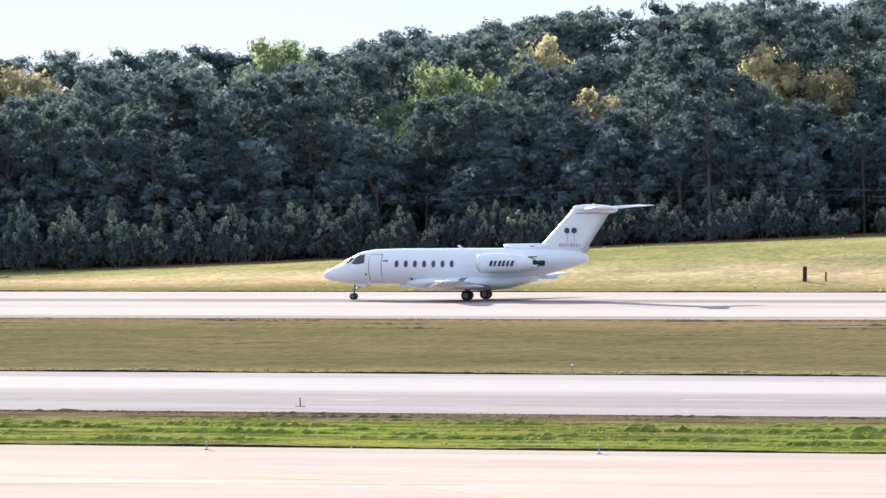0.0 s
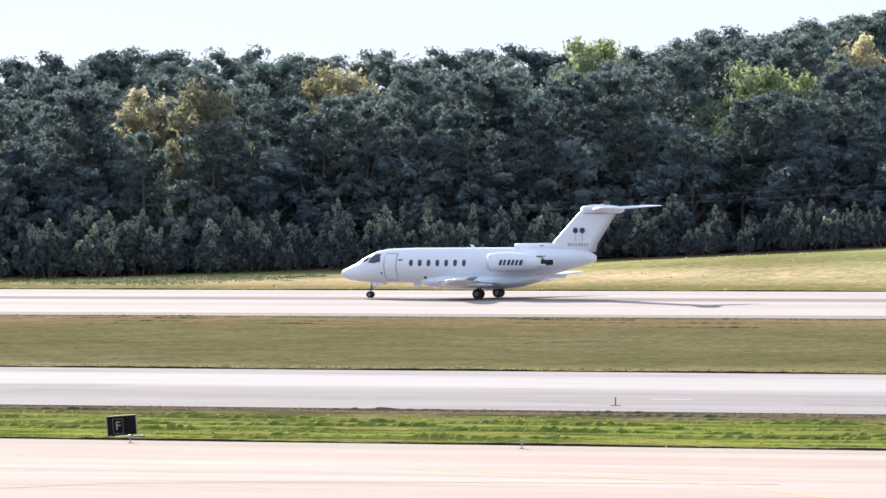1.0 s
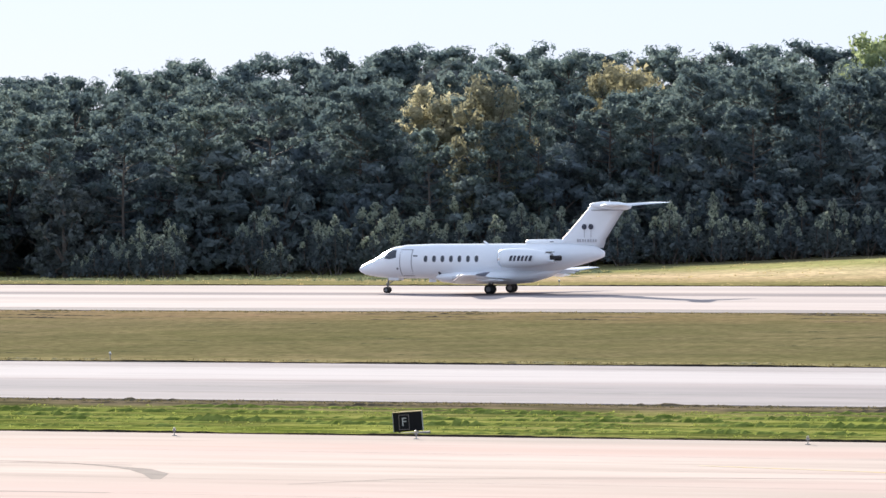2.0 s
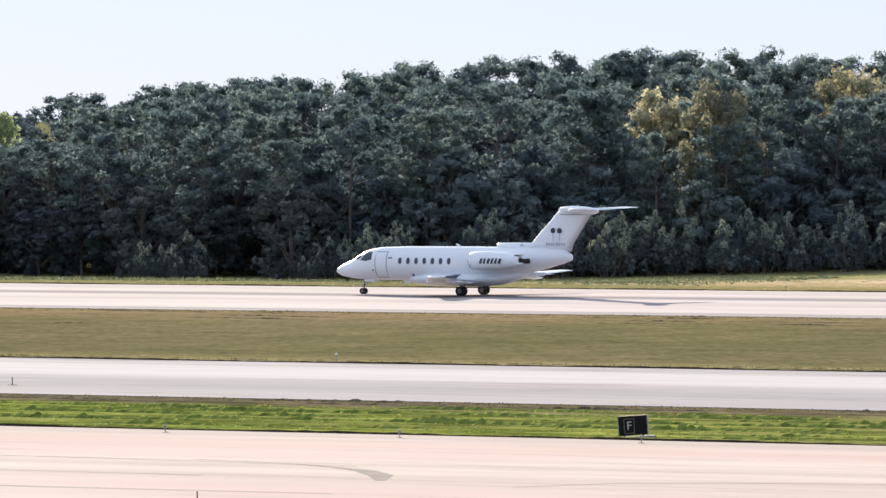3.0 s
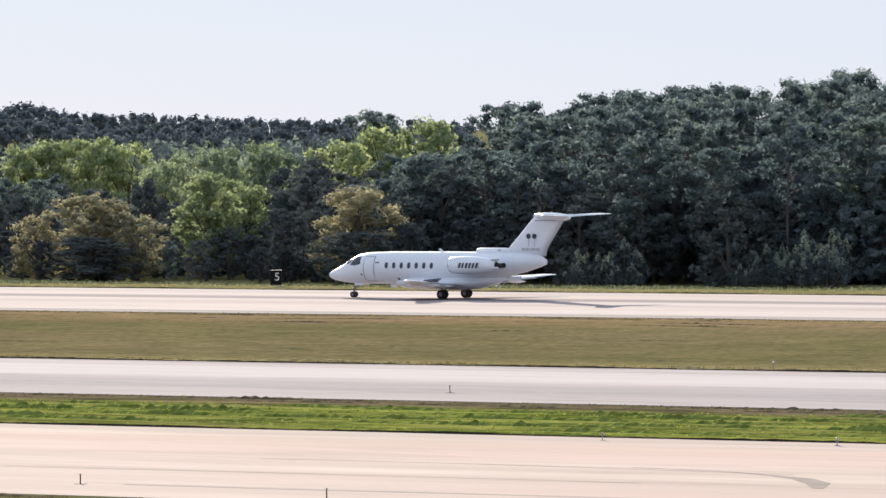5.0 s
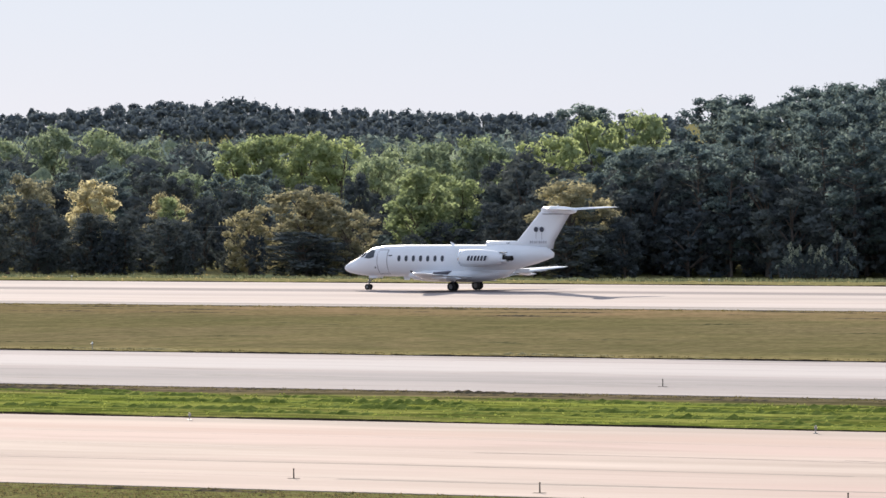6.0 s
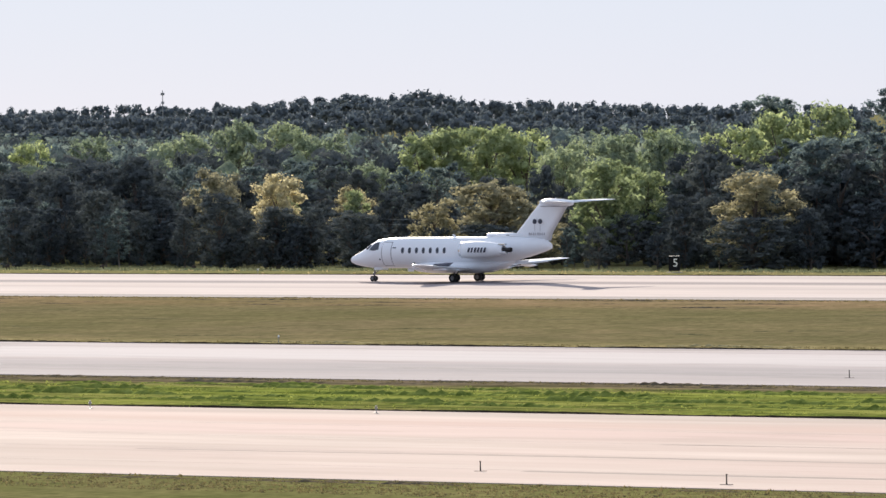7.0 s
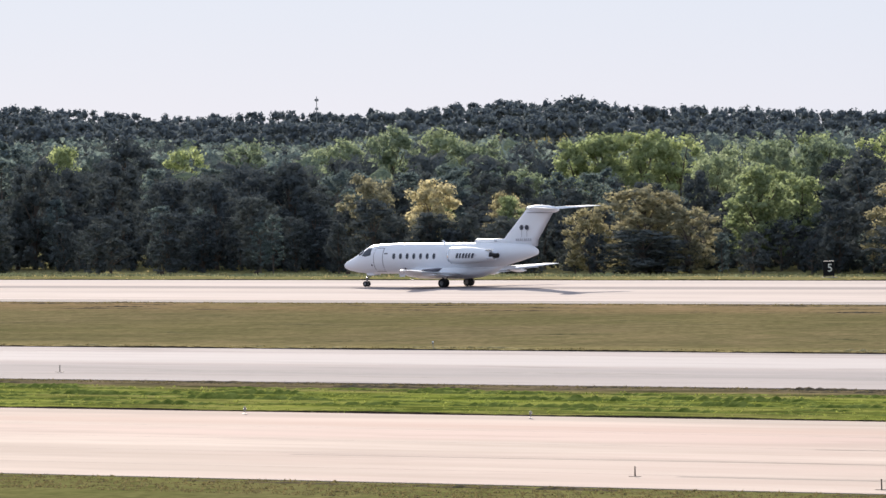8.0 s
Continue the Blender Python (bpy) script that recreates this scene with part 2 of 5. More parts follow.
WINDSHIELD = material("curved_windshield_glass", (0.02, 0.022, 0.028), 0.04, 0.0, 0.5)
SEAM = material("panel_seam", (0.3, 0.3, 0.34), 0.6)
RUBBER = material("tyre_rubber", (0.02, 0.02, 0.021), 0.85)
BLACK = material("sign_black", (0.012, 0.012, 0.013), 0.7, 0.0, 0.1)
SIGN_WHITE = material("sign_white", (0.8, 0.8, 0.76), 0.6)
SPOILER = material("spoiler_grey", (0.2, 0.2, 0.24), 0.5)
LETTER = material("dull_letter_paint", (0.42, 0.42, 0.4), 0.7)
INK = material("dark_blue_ink", (0.03, 0.035, 0.06), 0.5)
GREY_INK = material("pale_grey_ink", (0.42, 0.42, 0.46), 0.5)
POST_WOOD = material("weathered_post_wood", (0.05, 0.04, 0.035), 1.0, 0.0, 0.05)
# soil of the turf lips, darkened for the shade on their near faces
SOIL = material("shaded_soil", (0.045, 0.037, 0.03), 1.0, 0.0, 0.0)
PATCH = material("repair_concrete", (0.37, 0.34, 0.345), 1.0, 0.0, 0.03)
DIRTY_PAD = material("stained_concrete_pad", (0.3, 0.28, 0.26), 1.0, 0.0, 0.03)
def growth(name, dark, light):
    m = material(name, light, 1.0, 0.0, 0.0)
    base(m, ramp(m, noise_tex(m, 1.0, 4.0, (1.6, 1.6, 3.0)), [(0.32, dark), (0.68, light)]))
    return m


CUT_GRASS = growth("cut_green_grass", (0.085, 0.115, 0.022), (0.23, 0.26, 0.065))
SOIL_GRASS = growth("dead_grass_clods", (0.07, 0.055, 0.04), (0.17, 0.14, 0.09))
STRAW_ROW = growth("straw_fringe_grass", (0.2, 0.17, 0.08), (0.38, 0.32, 0.17))
OLIVE_ROW = growth("olive_growth", (0.105, 0.098, 0.048), (0.165, 0.145, 0.075))
WEED_ROW = growth("weedy_growth", (0.1, 0.115, 0.05), (0.24, 0.26, 0.14))
GRASS_STRAW = leaf_material("straw_grass_blades", (0.28, 0.24, 0.115), (0.45, 0.375, 0.2), 0.4)
GALV = material("galvanised_metal", (0.3, 0.3, 0.3), 0.5, 0.6)
LAMP_GLASS = material("white_lamp_glass", (0.42, 0.38, 0.27), 0.3)


# ---- helpers for meshes ----
def part(name, bm, mat, parent=None, label="", smooth=False):
    me = bpy.data.meshes.new(name)
    bm.to_mesh(me)
    bm.free()
    if smooth:
        me.shade_smooth()
    for one in (mat if isinstance(mat, (list, tuple)) else (mat,)):
        me.materials.append(one)
    ob = new(name, me)
    ob.parent = parent
    return tagged(ob, label) if label else ob


def from_arrays(name, verts, faces, mat, parent=None, smooth=False):
    me = bpy.data.meshes.new(name)
    me.from_pydata(np.asarray(verts).tolist(), [], np.asarray(faces).tolist() if not isinstance(faces, list) else faces)
    if smooth:
        me.shade_smooth()
    for one in (mat if isinstance(mat, tuple) else (mat,)):
        me.materials.append(one)
    ob = new(name, me)
    ob.parent = parent
    return ob


def box(x0, x1, y0, y1, z0, z1, bevel=0.0):
    bm = bmesh.new()
    bmesh.ops.create_cube(bm, size=1, matrix=Matrix.Translation(((x0 + x1) / 2, (y0 + y1) / 2, (z0 + z1) / 2)) @ Matrix.Diagonal((x1 - x0, y1 - y0, z1 - z0, 1)))
    if bevel:
        bmesh.ops.bevel(bm, geom=bm.edges[:], offset=bevel, segments=2, affect="EDGES", profile=0.5)
    return bm


def rod(p, q, r0, r1=None, n=10, bm=None):
    """A tapered round rod from p to q."""
    bm = bm or bmesh.new()
    p, q = Vector(p), Vector(q)
    m = Matrix.Translation((p + q) / 2) @ (q - p).to_track_quat("Z", "Y").to_matrix().to_4x4()
    bmesh.ops.create_cone(bm, cap_ends=True, segments=n, radius1=r0, radius2=r0 if r1 is None else r1, depth=(q - p).length, matrix=m)
    return bm


# ---- ground ----
def smooth_step(v):
    v = np.clip(v, 0, 1)
    return v * v * (3 - 2 * v)


BANK_X = [-3000, -416, -320, -293, -262, -235, -221, -210, -187, -165, -100, 1500]
BANK_Z = [-1.0, -0.9, -1.0, -1.1, -0.9, -0.3, 0.2, 0.65, 1.6, 2.4, 4.0, 5.0]


def land(x, y):
    """Height of the ground: a bank beyond the runway, a shallow valley to the west."""
    x, y = np.asarray(x, float), np.asarray(y, float)
    az = np.degrees(np.arctan2(-x, np.maximum(y, 1.0)))
    z = np.interp(x, BANK_X, BANK_Z) * smooth_step((y - 421) / 42)
    z = z - 4.0 * smooth_step((y - 470) / 250) * smooth_step((az - 32) / 4)
    return z - 0.03


def build_ground():
    xs = np.unique(np.concatenate([np.linspace(-4500, -900, 25), np.linspace(-900, 100, 126), np.linspace(100, 3000, 20)]))
    ys = np.unique(np.concatenate([np.linspace(-1500, 150, 12), np.linspace(150, 415, 54), np.linspace(415, 560, 49), np.linspace(560, 1200, 40), np.linspace(1200, 4800, 30)]))
    gx, gy = np.meshgrid(xs, ys)
    gz = land(gx, gy)
    n = len(xs)
    i = np.arange((len(ys) - 1) * (n - 1))
    k = (i // (n - 1)) * n + i % (n - 1)
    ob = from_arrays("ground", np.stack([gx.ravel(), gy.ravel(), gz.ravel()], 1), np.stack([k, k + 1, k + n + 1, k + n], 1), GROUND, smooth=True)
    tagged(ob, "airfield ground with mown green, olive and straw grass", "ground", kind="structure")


build_ground()
FAR, NEAR, TAXI_FAR, TAXI_NEAR, APRON_FAR, APRON_NEAR = 415.7, 371.8, 295.1, 259.0, 232.9, 190.1


def paving(name, y0, y1, mat, label, category):
    ob = part(name, box(-1400, 500, y0, y1, -0.3, 0.0), mat)
    return tagged(ob, label, category, kind="structure")


paving("runway", NEAR, FAR, RUNWAY, "pale concrete runway with dark rubber streaks", "runway")
paving("runway_shoulder", NEAR - 5.0, NEAR, ASPHALT, "narrow grey asphalt shoulder beside the runway", "shoulder")
paving("taxiway", TAXI_NEAR, TAXI_FAR, TAXIWAY, "grey concrete taxiway with worn streaks", "taxiway")
paving("apron", APRON_NEAR, APRON_FAR, APRON, "warm pale concrete apron lane with stains", "apron")


def strip_along(name, points, width, mat, label, category, z=0.004):
    """A painted or worn line laid along points on the paving."""
    vs, fs = [], []
    for i, p in enumerate(points):
        q0, q1 = Vector(points[max(i - 1, 0)]), Vector(points[min(i + 1, len(points) - 1)])
        d = (q1 - q0).normalized()
        w = width if isinstance(width, float) else width[i]
        for s in (-0.5, 0.5):
            vs.append((p[0] - d.y * w * s, p[1] + d.x * w * s, z))
        if i:
            fs.append((2 * i - 2, 2 * i, 2 * i + 1, 2 * i - 1))
    return tagged(from_arrays(name, vs, fs, mat), label, category, kind="structure")


def wave(x0, x1, y, amp, k, steps=40):
    return [(x0 + (x1 - x0) * i / steps, y + amp * math.sin(k * (x0 + (x1 - x0) * i / steps))) for i in range(steps + 1)]


for y in (197.0, 205.3, 213.6, 221.9):
    strip_along("paving_joint", wave(-330, -40, y, 0.06, 0.2), 0.07, JOINT, "thin dark sealed joint in the apron", "joint", 0.003)
for y in (265.0, 277.0, 289.0):
    strip_along("paving_joint", wave(-380, -60, y, 0.05, 0.15), 0.08, JOINT, "thin dark sealed joint in the taxiway", "joint", 0.003)


# ---- the business jet; x runs aft from the main wheels, y to its right, z up ----
STATIONS = [(-10.5, 1.48, 1.58, 0.05), (-10.38, 1.36, 1.74, 0.19), (-10.0, 1.2, 1.94, 0.4), (-9.2, 1.06, 2.28, 0.68), (-8.5, 1.0, 2.7, 0.86), (-7.8, 0.97, 3.02, 0.98),
            (-6.9, 0.96, 3.16, 1.04), (-5.0, 0.96, 3.22, 1.06), (0.0, 0.96, 3.24, 1.06), (1.5, 1.0, 3.24, 1.05), (3.0, 1.22, 3.24, 1.0), (4.5, 1.52, 3.22, 0.88), (6.0, 1.88, 3.16, 0.66),
            (7.0, 2.16, 3.06, 0.42), (7.55, 2.36, 2.75, 0.16)]


def hull(x, phi, off=0.0):
    """A point of the fuselage skin: phi in degrees from the top, positive on the right."""
    xs = [s[0] for s in STATIONS]
    lo, hi, hw = (np.interp(x, xs, [s[k] for s in STATIONS]) for k in (1, 2, 3))
    c, s = math.cos(radians(phi)), math.sin(radians(phi))
    return (x, (hw + off) * s, (lo + hi) / 2 + ((hi - lo) / 2 + off) * c)


def side_phi(x, z, side):
    """The angle at which the skin has height z."""
    xs = [s[0] for s in STATIONS]
    lo, hi = (np.interp(x, xs, [s[k] for s in STATIONS]) for k in (1, 2))
    return side * math.degrees(math.acos(max(-1, min(1, (z - (lo + hi) / 2) / ((hi - lo) / 2)))))


def skin_patch(outline, side, off, rings=6):
    """A patch of skin bounded by (x, z) points, laid on the fuselage at a small offset."""
    bm = bmesh.new()
    edge = []
    for (x0, z0), (x1, z1) in zip(outline, outline[1:] + outline[:1]):
        n = max(1, int(math.hypot(x1 - x0, z1 - z0) / 0.12))
        edge += [(x0 + (x1 - x0) * k / n, z0 + (z1 - z0) * k / n) for k in range(n)]
    cx, cz = (sum(p[k] for p in edge) / len(edge) for k in (0, 1))
    at = lambda x, z: bm.verts.new(hull(x, side_phi(x, z, side), off))
    mid, last = at(cx, cz), None
    for k in range(1, rings + 1):
        ring = [at(cx + (x - cx) * k / rings, cz + (z - cz) * k / rings) for x, z in edge]
        for i in range(len(ring)):
            q = (i + 1) % len(ring)
            bm.faces.new((mid, ring[i], ring[q]) if last is None else (last[i], ring[i], ring[q], last[q]))
        last = ring
    bmesh.ops.recalc_face_normals(bm, faces=bm.faces[:])
    return bm


def oval(cx, cz, rx, rz, n=16, power=2.6):
    pts = []
    for i in range(n):
        a_ = 2 * math.pi * i / n
        c, s = math.cos(a_), math.sin(a_)
        pts.append((cx + rx * math.copysign(abs(c) ** (2 / power), c), cz + rz * math.copysign(abs(s) ** (2 / power), s)))
    return pts


def rectangle(x0, x1, z0, z1, n=6):
    up_ = [z0 + (z1 - z0) * i / n for i in range(n + 1)]
    return [(x0, z) for z in up_] + [(x1, z) for z in reversed(up_)]


def loft(rings, caps=True):
    bm = bmesh.new()
    vs = [[bm.verts.new(p) for p in r] for r in rings]
    n = len(vs[0])
    for r0, r1 in zip(vs, vs[1:]):
        for i in range(n):
            bm.faces.new((r0[i], r0[(i + 1) % n], r1[(i + 1) % n], r1[i]))
    if caps:
        bm.faces.new(vs[0])
        bm.faces.new(vs[-1])
    bmesh.ops.recalc_face_normals(bm, faces=bm.faces[:])
    return bm


FOIL = [(0.0, 0.0), (0.02, 0.28), (0.08, 0.45), (0.25, 0.5), (0.5, 0.42), (0.75, 0.22), (1.0, 0.02), (0.75, -0.14), (0.5, -0.3), (0.25, -0.38), (0.08, -0.36), (0.02, -0.22)]


def wing_bm(sections, upright=False):
    """sections: leading edge x, chord, span place, height, thickness."""
    rings = []
    for x, chord, y, z, thick in sections:
        rings.append([(x + chord * a_, y + (thick * b_ if upright else 0), z + (0 if upright else thick * b_)) for a_, b_ in FOIL])
    return loft(rings)


def wheel_bm(x, y, z, r, w):
    bm = bmesh.new()
    prof = [(-0.5, 0.55), (-0.5, 0.86), (-0.36, 0.98), (-0.12, 1.0), (0.12, 1.0), (0.36, 0.98), (0.5, 0.86), (0.5, 0.55)]
    n = 24
    vs = [[bm.verts.new((x + r * k * math.cos(2 * math.pi * i / n), y + w * h, z + r * k * math.sin(2 * math.pi * i / n))) for h, k in prof] for i in range(n)]
    for i in range(n):
        for j in range(len(prof)):
            bm.faces.new((vs[i][j], vs[(i + 1) % n][j], vs[(i + 1) % n][(j + 1) % len(prof)], vs[i][(j + 1) % len(prof)]))
    bmesh.ops.recalc_face_normals(bm, faces=bm.faces[:])
    return bm


WHEELS = []


def wheel(parent, x, y, r, w):
    """A turning wheel: tyre with a hub on its own axle."""
    tyre = part("wheel", wheel_bm(0, 0, 0, r, w), RUBBER, parent, "black rubber tyre", smooth=True)
    hub = bmesh.new()
    rod((0, -w * 0.42, 0), (0, w * 0.42, 0), r * 0.5, n=20, bm=hub)
    for i in range(5):
        a_ = 2 * math.pi * i / 5
        for s in (-1, 1):
            rod((r * 0.36 * math.cos(a_), s * w * 0.42, r * 0.36 * math.sin(a_)), (r * 0.36 * math.cos(a_), s * w * 0.47, r * 0.36 * math.sin(a_)), r * 0.08, n=8, bm=hub)
    part("hub", hub, STEEL, tyre, "grey metal hub")
    WHEELS.append((tyre, x, y, r))
    return tyre


def build_jet():
    jet = new("business_jet")
    tagged(jet, "white twin-engine business jet rolling along the runway", "airplane")
    dense = np.unique(np.round(np.concatenate([[q[0] for q in STATIONS], np.linspace(-10.5, 7.55, 80)]), 4))
    fus = part("fuselage", loft([[hull(x, 360 * i / 64) for i in range(64)] for x in dense]), WHITE, jet, smooth=True)
    # belly fairing that carries the wing
    ring = lambda x, w, lo, hi: [(x, w * math.sin(2 * math.pi * i / 24), (lo + hi) / 2 + (hi - lo) / 2 * math.cos(2 * math.pi * i / 24)) for i in range(24)]
    part("belly_fairing", loft([ring(-4.9, 0.25, 0.98, 1.3), ring(-4.2, 0.8, 0.72, 1.4), ring(-3.0, 1.18, 0.6, 1.55), ring(0.5, 1.22, 0.56, 1.6), ring(2.2, 1.0, 0.68, 1.6), ring(3.6, 0.5, 1.05, 1.65), ring(4.4, 0.15, 1.42, 1.7)]), WHITE, jet, smooth=True)
    for side in (-1, 1):
        # wing with slight dihedral and sweep
        part("wing", wing_bm([(-3.2, 4.6, side * 0.7, 0.92, 0.6), (-1.55, 2.95, side * 3.4, 1.08, 0.4), (0.35, 1.95, side * 6.6, 1.28, 0.25), (1.65, 1.05, side * 8.75, 1.43, 0.14), (2.15, 0.5, side * 9.05, 1.45, 0.05)]), WHITE, jet, smooth=True)
        part("leading_edge", wing_bm([(-3.08, 0.28, side * 1.0, 0.935, 0.38), (-1.58, 0.2, side * 3.4, 1.085, 0.28), (0.32, 0.15, side * 6.6, 1.285, 0.19), (1.62, 0.1, side * 8.72, 1.43, 0.1)]), METAL, jet, "bright bare metal edge", smooth=True)
        for x0, y0, x1, y1, z in ((0.62, 1.6, 0.98, 4.6, 0.93), (1.05, 4.75, 1.78, 6.9, 1.18)):
            flap = wing_bm([(x0, 0.75, side * y0, z, 0.12), (x1, 0.6, side * y1, z + 0.14, 0.1)])
            bmesh.ops.rotate(flap, verts=flap.verts[:], cent=(x0, 0, z), matrix=Matrix.Rotation(radians(4), 3, "Y"))
            part("flap", flap, WHITE, jet, "lowered flap")
        for y0 in (2.3, 3.5, 4.7):
            x = -0.75 + 0.36 * (y0 - 2.3)
            sp = box(x + 0.5, x + 0.95, side * y0 - 0.5, side * y0 + 0.5, 1.16, 1.18)
            bmesh.ops.rotate(sp, verts=sp.verts[:], cent=(x + 0.5, 0, 1.19), matrix=Matrix.Rotation(radians(-34), 3, "Y"))
            part("spoiler", sp, SPOILER, jet, "raised grey spoiler panel")
        for y0, x in ((3.0, 1.15), (5.4, 1.75)):
            fair = loft([[(x + 1.5 * (k - 0.6), side * y0 + 0.11 * s_ * math.cos(a_), 1.0 + 0.05 * (y0 - 3) - 0.08 + 0.13 * s_ * math.sin(a_)) for a_ in [2 * math.pi * i / 10 for i in range(10)]] for k, s_ in ((0, 0.1), (0.25, 0.8), (0.6, 1.0), (1.0, 0.15))])
            part("flap_fairing", fair, WHITE, jet, smooth=True)
        # tailplane
        part("tailplane", wing_bm([(7.35, 2.2, side * 0.12, 5.66, 0.24), (9.35, 1.25, side * 3.5, 5.8, 0.12), (9.95, 0.68, side * 3.76, 5.815, 0.05)]), WHITE, jet, smooth=True)
        # engine
        cy, cz = side * 1.86, 2.34
        prof = [(1.06, 0.47), (1.0, 0.53), (1.08, 0.585), (1.5, 0.62), (2.4, 0.63), (3.4, 0.57), (4.2, 0.44), (4.7, 0.33), (4.7, 0.28), (4.3, 0.3)]
        nac = part("engine_nacelle", loft([[(x, cy + r * math.cos(2 * math.pi * i / 28), cz + r * math.sin(2 * math.pi * i / 28)) for i in range(28)] for x, r in prof], caps=False), WHITE, jet, smooth=True)
        lip = [(1.3, 0.46), (1.06, 0.475), (0.985, 0.535), (1.08, 0.592), (1.2, 0.604)]
        part("intake_lip", loft([[(x, cy + r * math.cos(2 * math.pi * i / 28), cz + r * math.sin(2 * math.pi * i / 28)) for i in range(28)] for x, r in lip], caps=False), METAL, nac, "bright metal intake ring", smooth=True)
        fan = bmesh.new()
        rod((1.4, cy, cz), (1.44, cy, cz), 0.47, n=24, bm=fan)
        rod((1.15, cy, cz), (1.4, cy, cz), 0.03, 0.16, n=16, bm=fan)
        part("fan", fan, DARK_METAL, nac, "dark fan face")
        core = [(4.2, 0.26), (4.62, 0.2), (4.7, 0.17), (5.05, 0.16), (5.3, 0.18), (5.36, 0.16), (5.34, 0.12), (4.6, 0.13)]
        part("exhaust_pipe", loft([[(x, cy + r * math.cos(2 * math.pi * i / 24), cz + r * math.sin(2 * math.pi * i / 24)) for i in range(24)] for x, r in core]), DARK_METAL, nac, "burnt dark exhaust pipe", smooth=True)
        part("reverser_door", loft([[(x, cy + r * math.cos(radians(200 + 14 * i)), cz + r * math.sin(radians(200 + 14 * i))) for i in range(11)] for x, r in ((4.3, 0.4), (4.75, 0.34), (5.0, 0.29), (5.0, 0.27), (4.3, 0.36))]), WHITE, nac, smooth=True)
        part("reverser_hinge", box(4.35, 4.8, cy - 0.2, cy + 0.2, cz + 0.37, cz + 0.42), DARK_METAL, nac, "dark reverser hinge")
        part("engine_pylon", wing_bm([(1.7, 2.9, side * 0.7, 2.42, 0.3), (1.9, 2.6, side * 1.35, 2.38, 0.26)]), WHITE, jet, smooth=True)
        # registration, unreadable bars
        for i, wd in enumerate((0.2, 0.17, 0.19, 0.17, 0.15, 0.18)):
            x = 1.88 + 0.285 * i
            r = 0.634
            bar = bmesh.new()
            pts = [(x + 0.12 * k / 3, k / 3) for k in range(4)]
            left = [bar.verts.new((px, cy + side * r * math.cos(radians(-16 + 32 * h)), cz + r * math.sin(radians(-16 + 32 * h)))) for px, h in pts]
            right = [bar.verts.new((px + wd, cy + side * r * math.cos(radians(-16 + 32 * h)), cz + r * math.sin(radians(-16 + 32 * h)))) for px, h in pts]
            for k in range(3):
                bar.faces.new((left[k], right[k], right[k + 1], left[k + 1]))
            part("marking_bar", bar, INK, nac, "dark blue marking")
        # cabin windows
        for i in range(7):
            x = -5.0 + 0.628 * i
            win = part("window", skin_patch(oval(x, 2.27, 0.15, 0.225), side, 0.006), SEAM, fus, "grey oval window surround")
            part("pane", skin_patch(oval(x, 2.27, 0.118, 0.19), side, 0.011), GLASS_DARK, win, "dark glass")
        # cockpit glass
        part("cockpit_window", skin_patch([(-8.2, 2.28), (-7.98, 2.64), (-7.72, 2.82), (-7.32, 2.84), (-7.24, 2.34), (-7.7, 2.24)], side, 0.008), GLASS_DARK, fus, "dark cockpit side window")
        pane = skin_patch([(-8.68, 2.36), (-8.5, 2.54), (-8.34, 2.66), (-8.12, 2.64), (-8.26, 2.4), (-8.5, 2.32)], side, 0.01)
        # the windshield is a flat pane, raked back and turned aside
        n_ = Vector((-0.433, 0.46 * side, 0.775)).normalized()
        mid = sum((v.co for v in pane.verts), Vector()) / len(pane.verts)
        out = max((v.co - mid).dot(n_) for v in pane.verts) + 0.004
        for v in pane.verts:
            v.co -= n_ * ((v.co - mid).dot(n_) + out)
        block = bmesh.ops.extrude_face_region(pane, geom=pane.faces[:])
        for v in block["geom"]:
            if isinstance(v, bmesh.types.BMVert):
                v.co += n_ * 2 * out
        bmesh.ops.recalc_face_normals(pane, faces=pane.faces[:])
        part("windshield", pane, WINDSHIELD, fus, "dark windshield pane")
        part("static_port", skin_patch(oval(-7.15, 1.62, 0.07, 0.07, 8), side, 0.007), INK, fus, "small dark port")
        part("drain_port", skin_patch(oval(-4.1, 1.32, 0.1, 0.1, 8), side, 0.007), INK, fus, "small dark port")
        part("small_marking", skin_patch(rectangle(-5.95, -5.62, 2.42, 2.5, 1), side, 0.007), INK, fus, "small dark marking")
        part("door" if side < 0 else "emergency_exit", skin_patch(rectangle(-6.97, -6.03, 1.13, 2.88), side, 0.004), SEAM, fus, "door with grey seams")
        part("door_panel" if side < 0 else "exit_panel", skin_patch(rectangle(-6.9, -6.1, 1.19, 2.83), side, 0.009), WHITE, fus)
        # fin emblem and lettering, plain shapes on the fin
        for x in (6.2, 6.68):
            blob = bmesh.new()
            bmesh.ops.create_circle(blob, cap_ends=True, segments=14, radius=0.185, matrix=Matrix.Translation((x, side * 0.13, 4.32)) @ Matrix.Rotation(radians(90), 4, "X"))
            part("fin_emblem", blob, INK, jet, "round dark emblem")
            part("emblem_stem", box(x - 0.02, x + 0.02, side * 0.128 - 0.003, side * 0.128 + 0.003, 3.62, 4.1), GREY_INK, jet)
        for i, wd in enumerate((0.2, 0.14, 0.16, 0.1, 0.2, 0.16, 0.15, 0.13)):
            x = 5.66 + 0.19 * i
            part("fin_lettering", box(x, x + wd * 0.7, side * 0.132 - 0.003, side * 0.132 + 0.003, 3.34, 3.52), GREY_INK, jet)
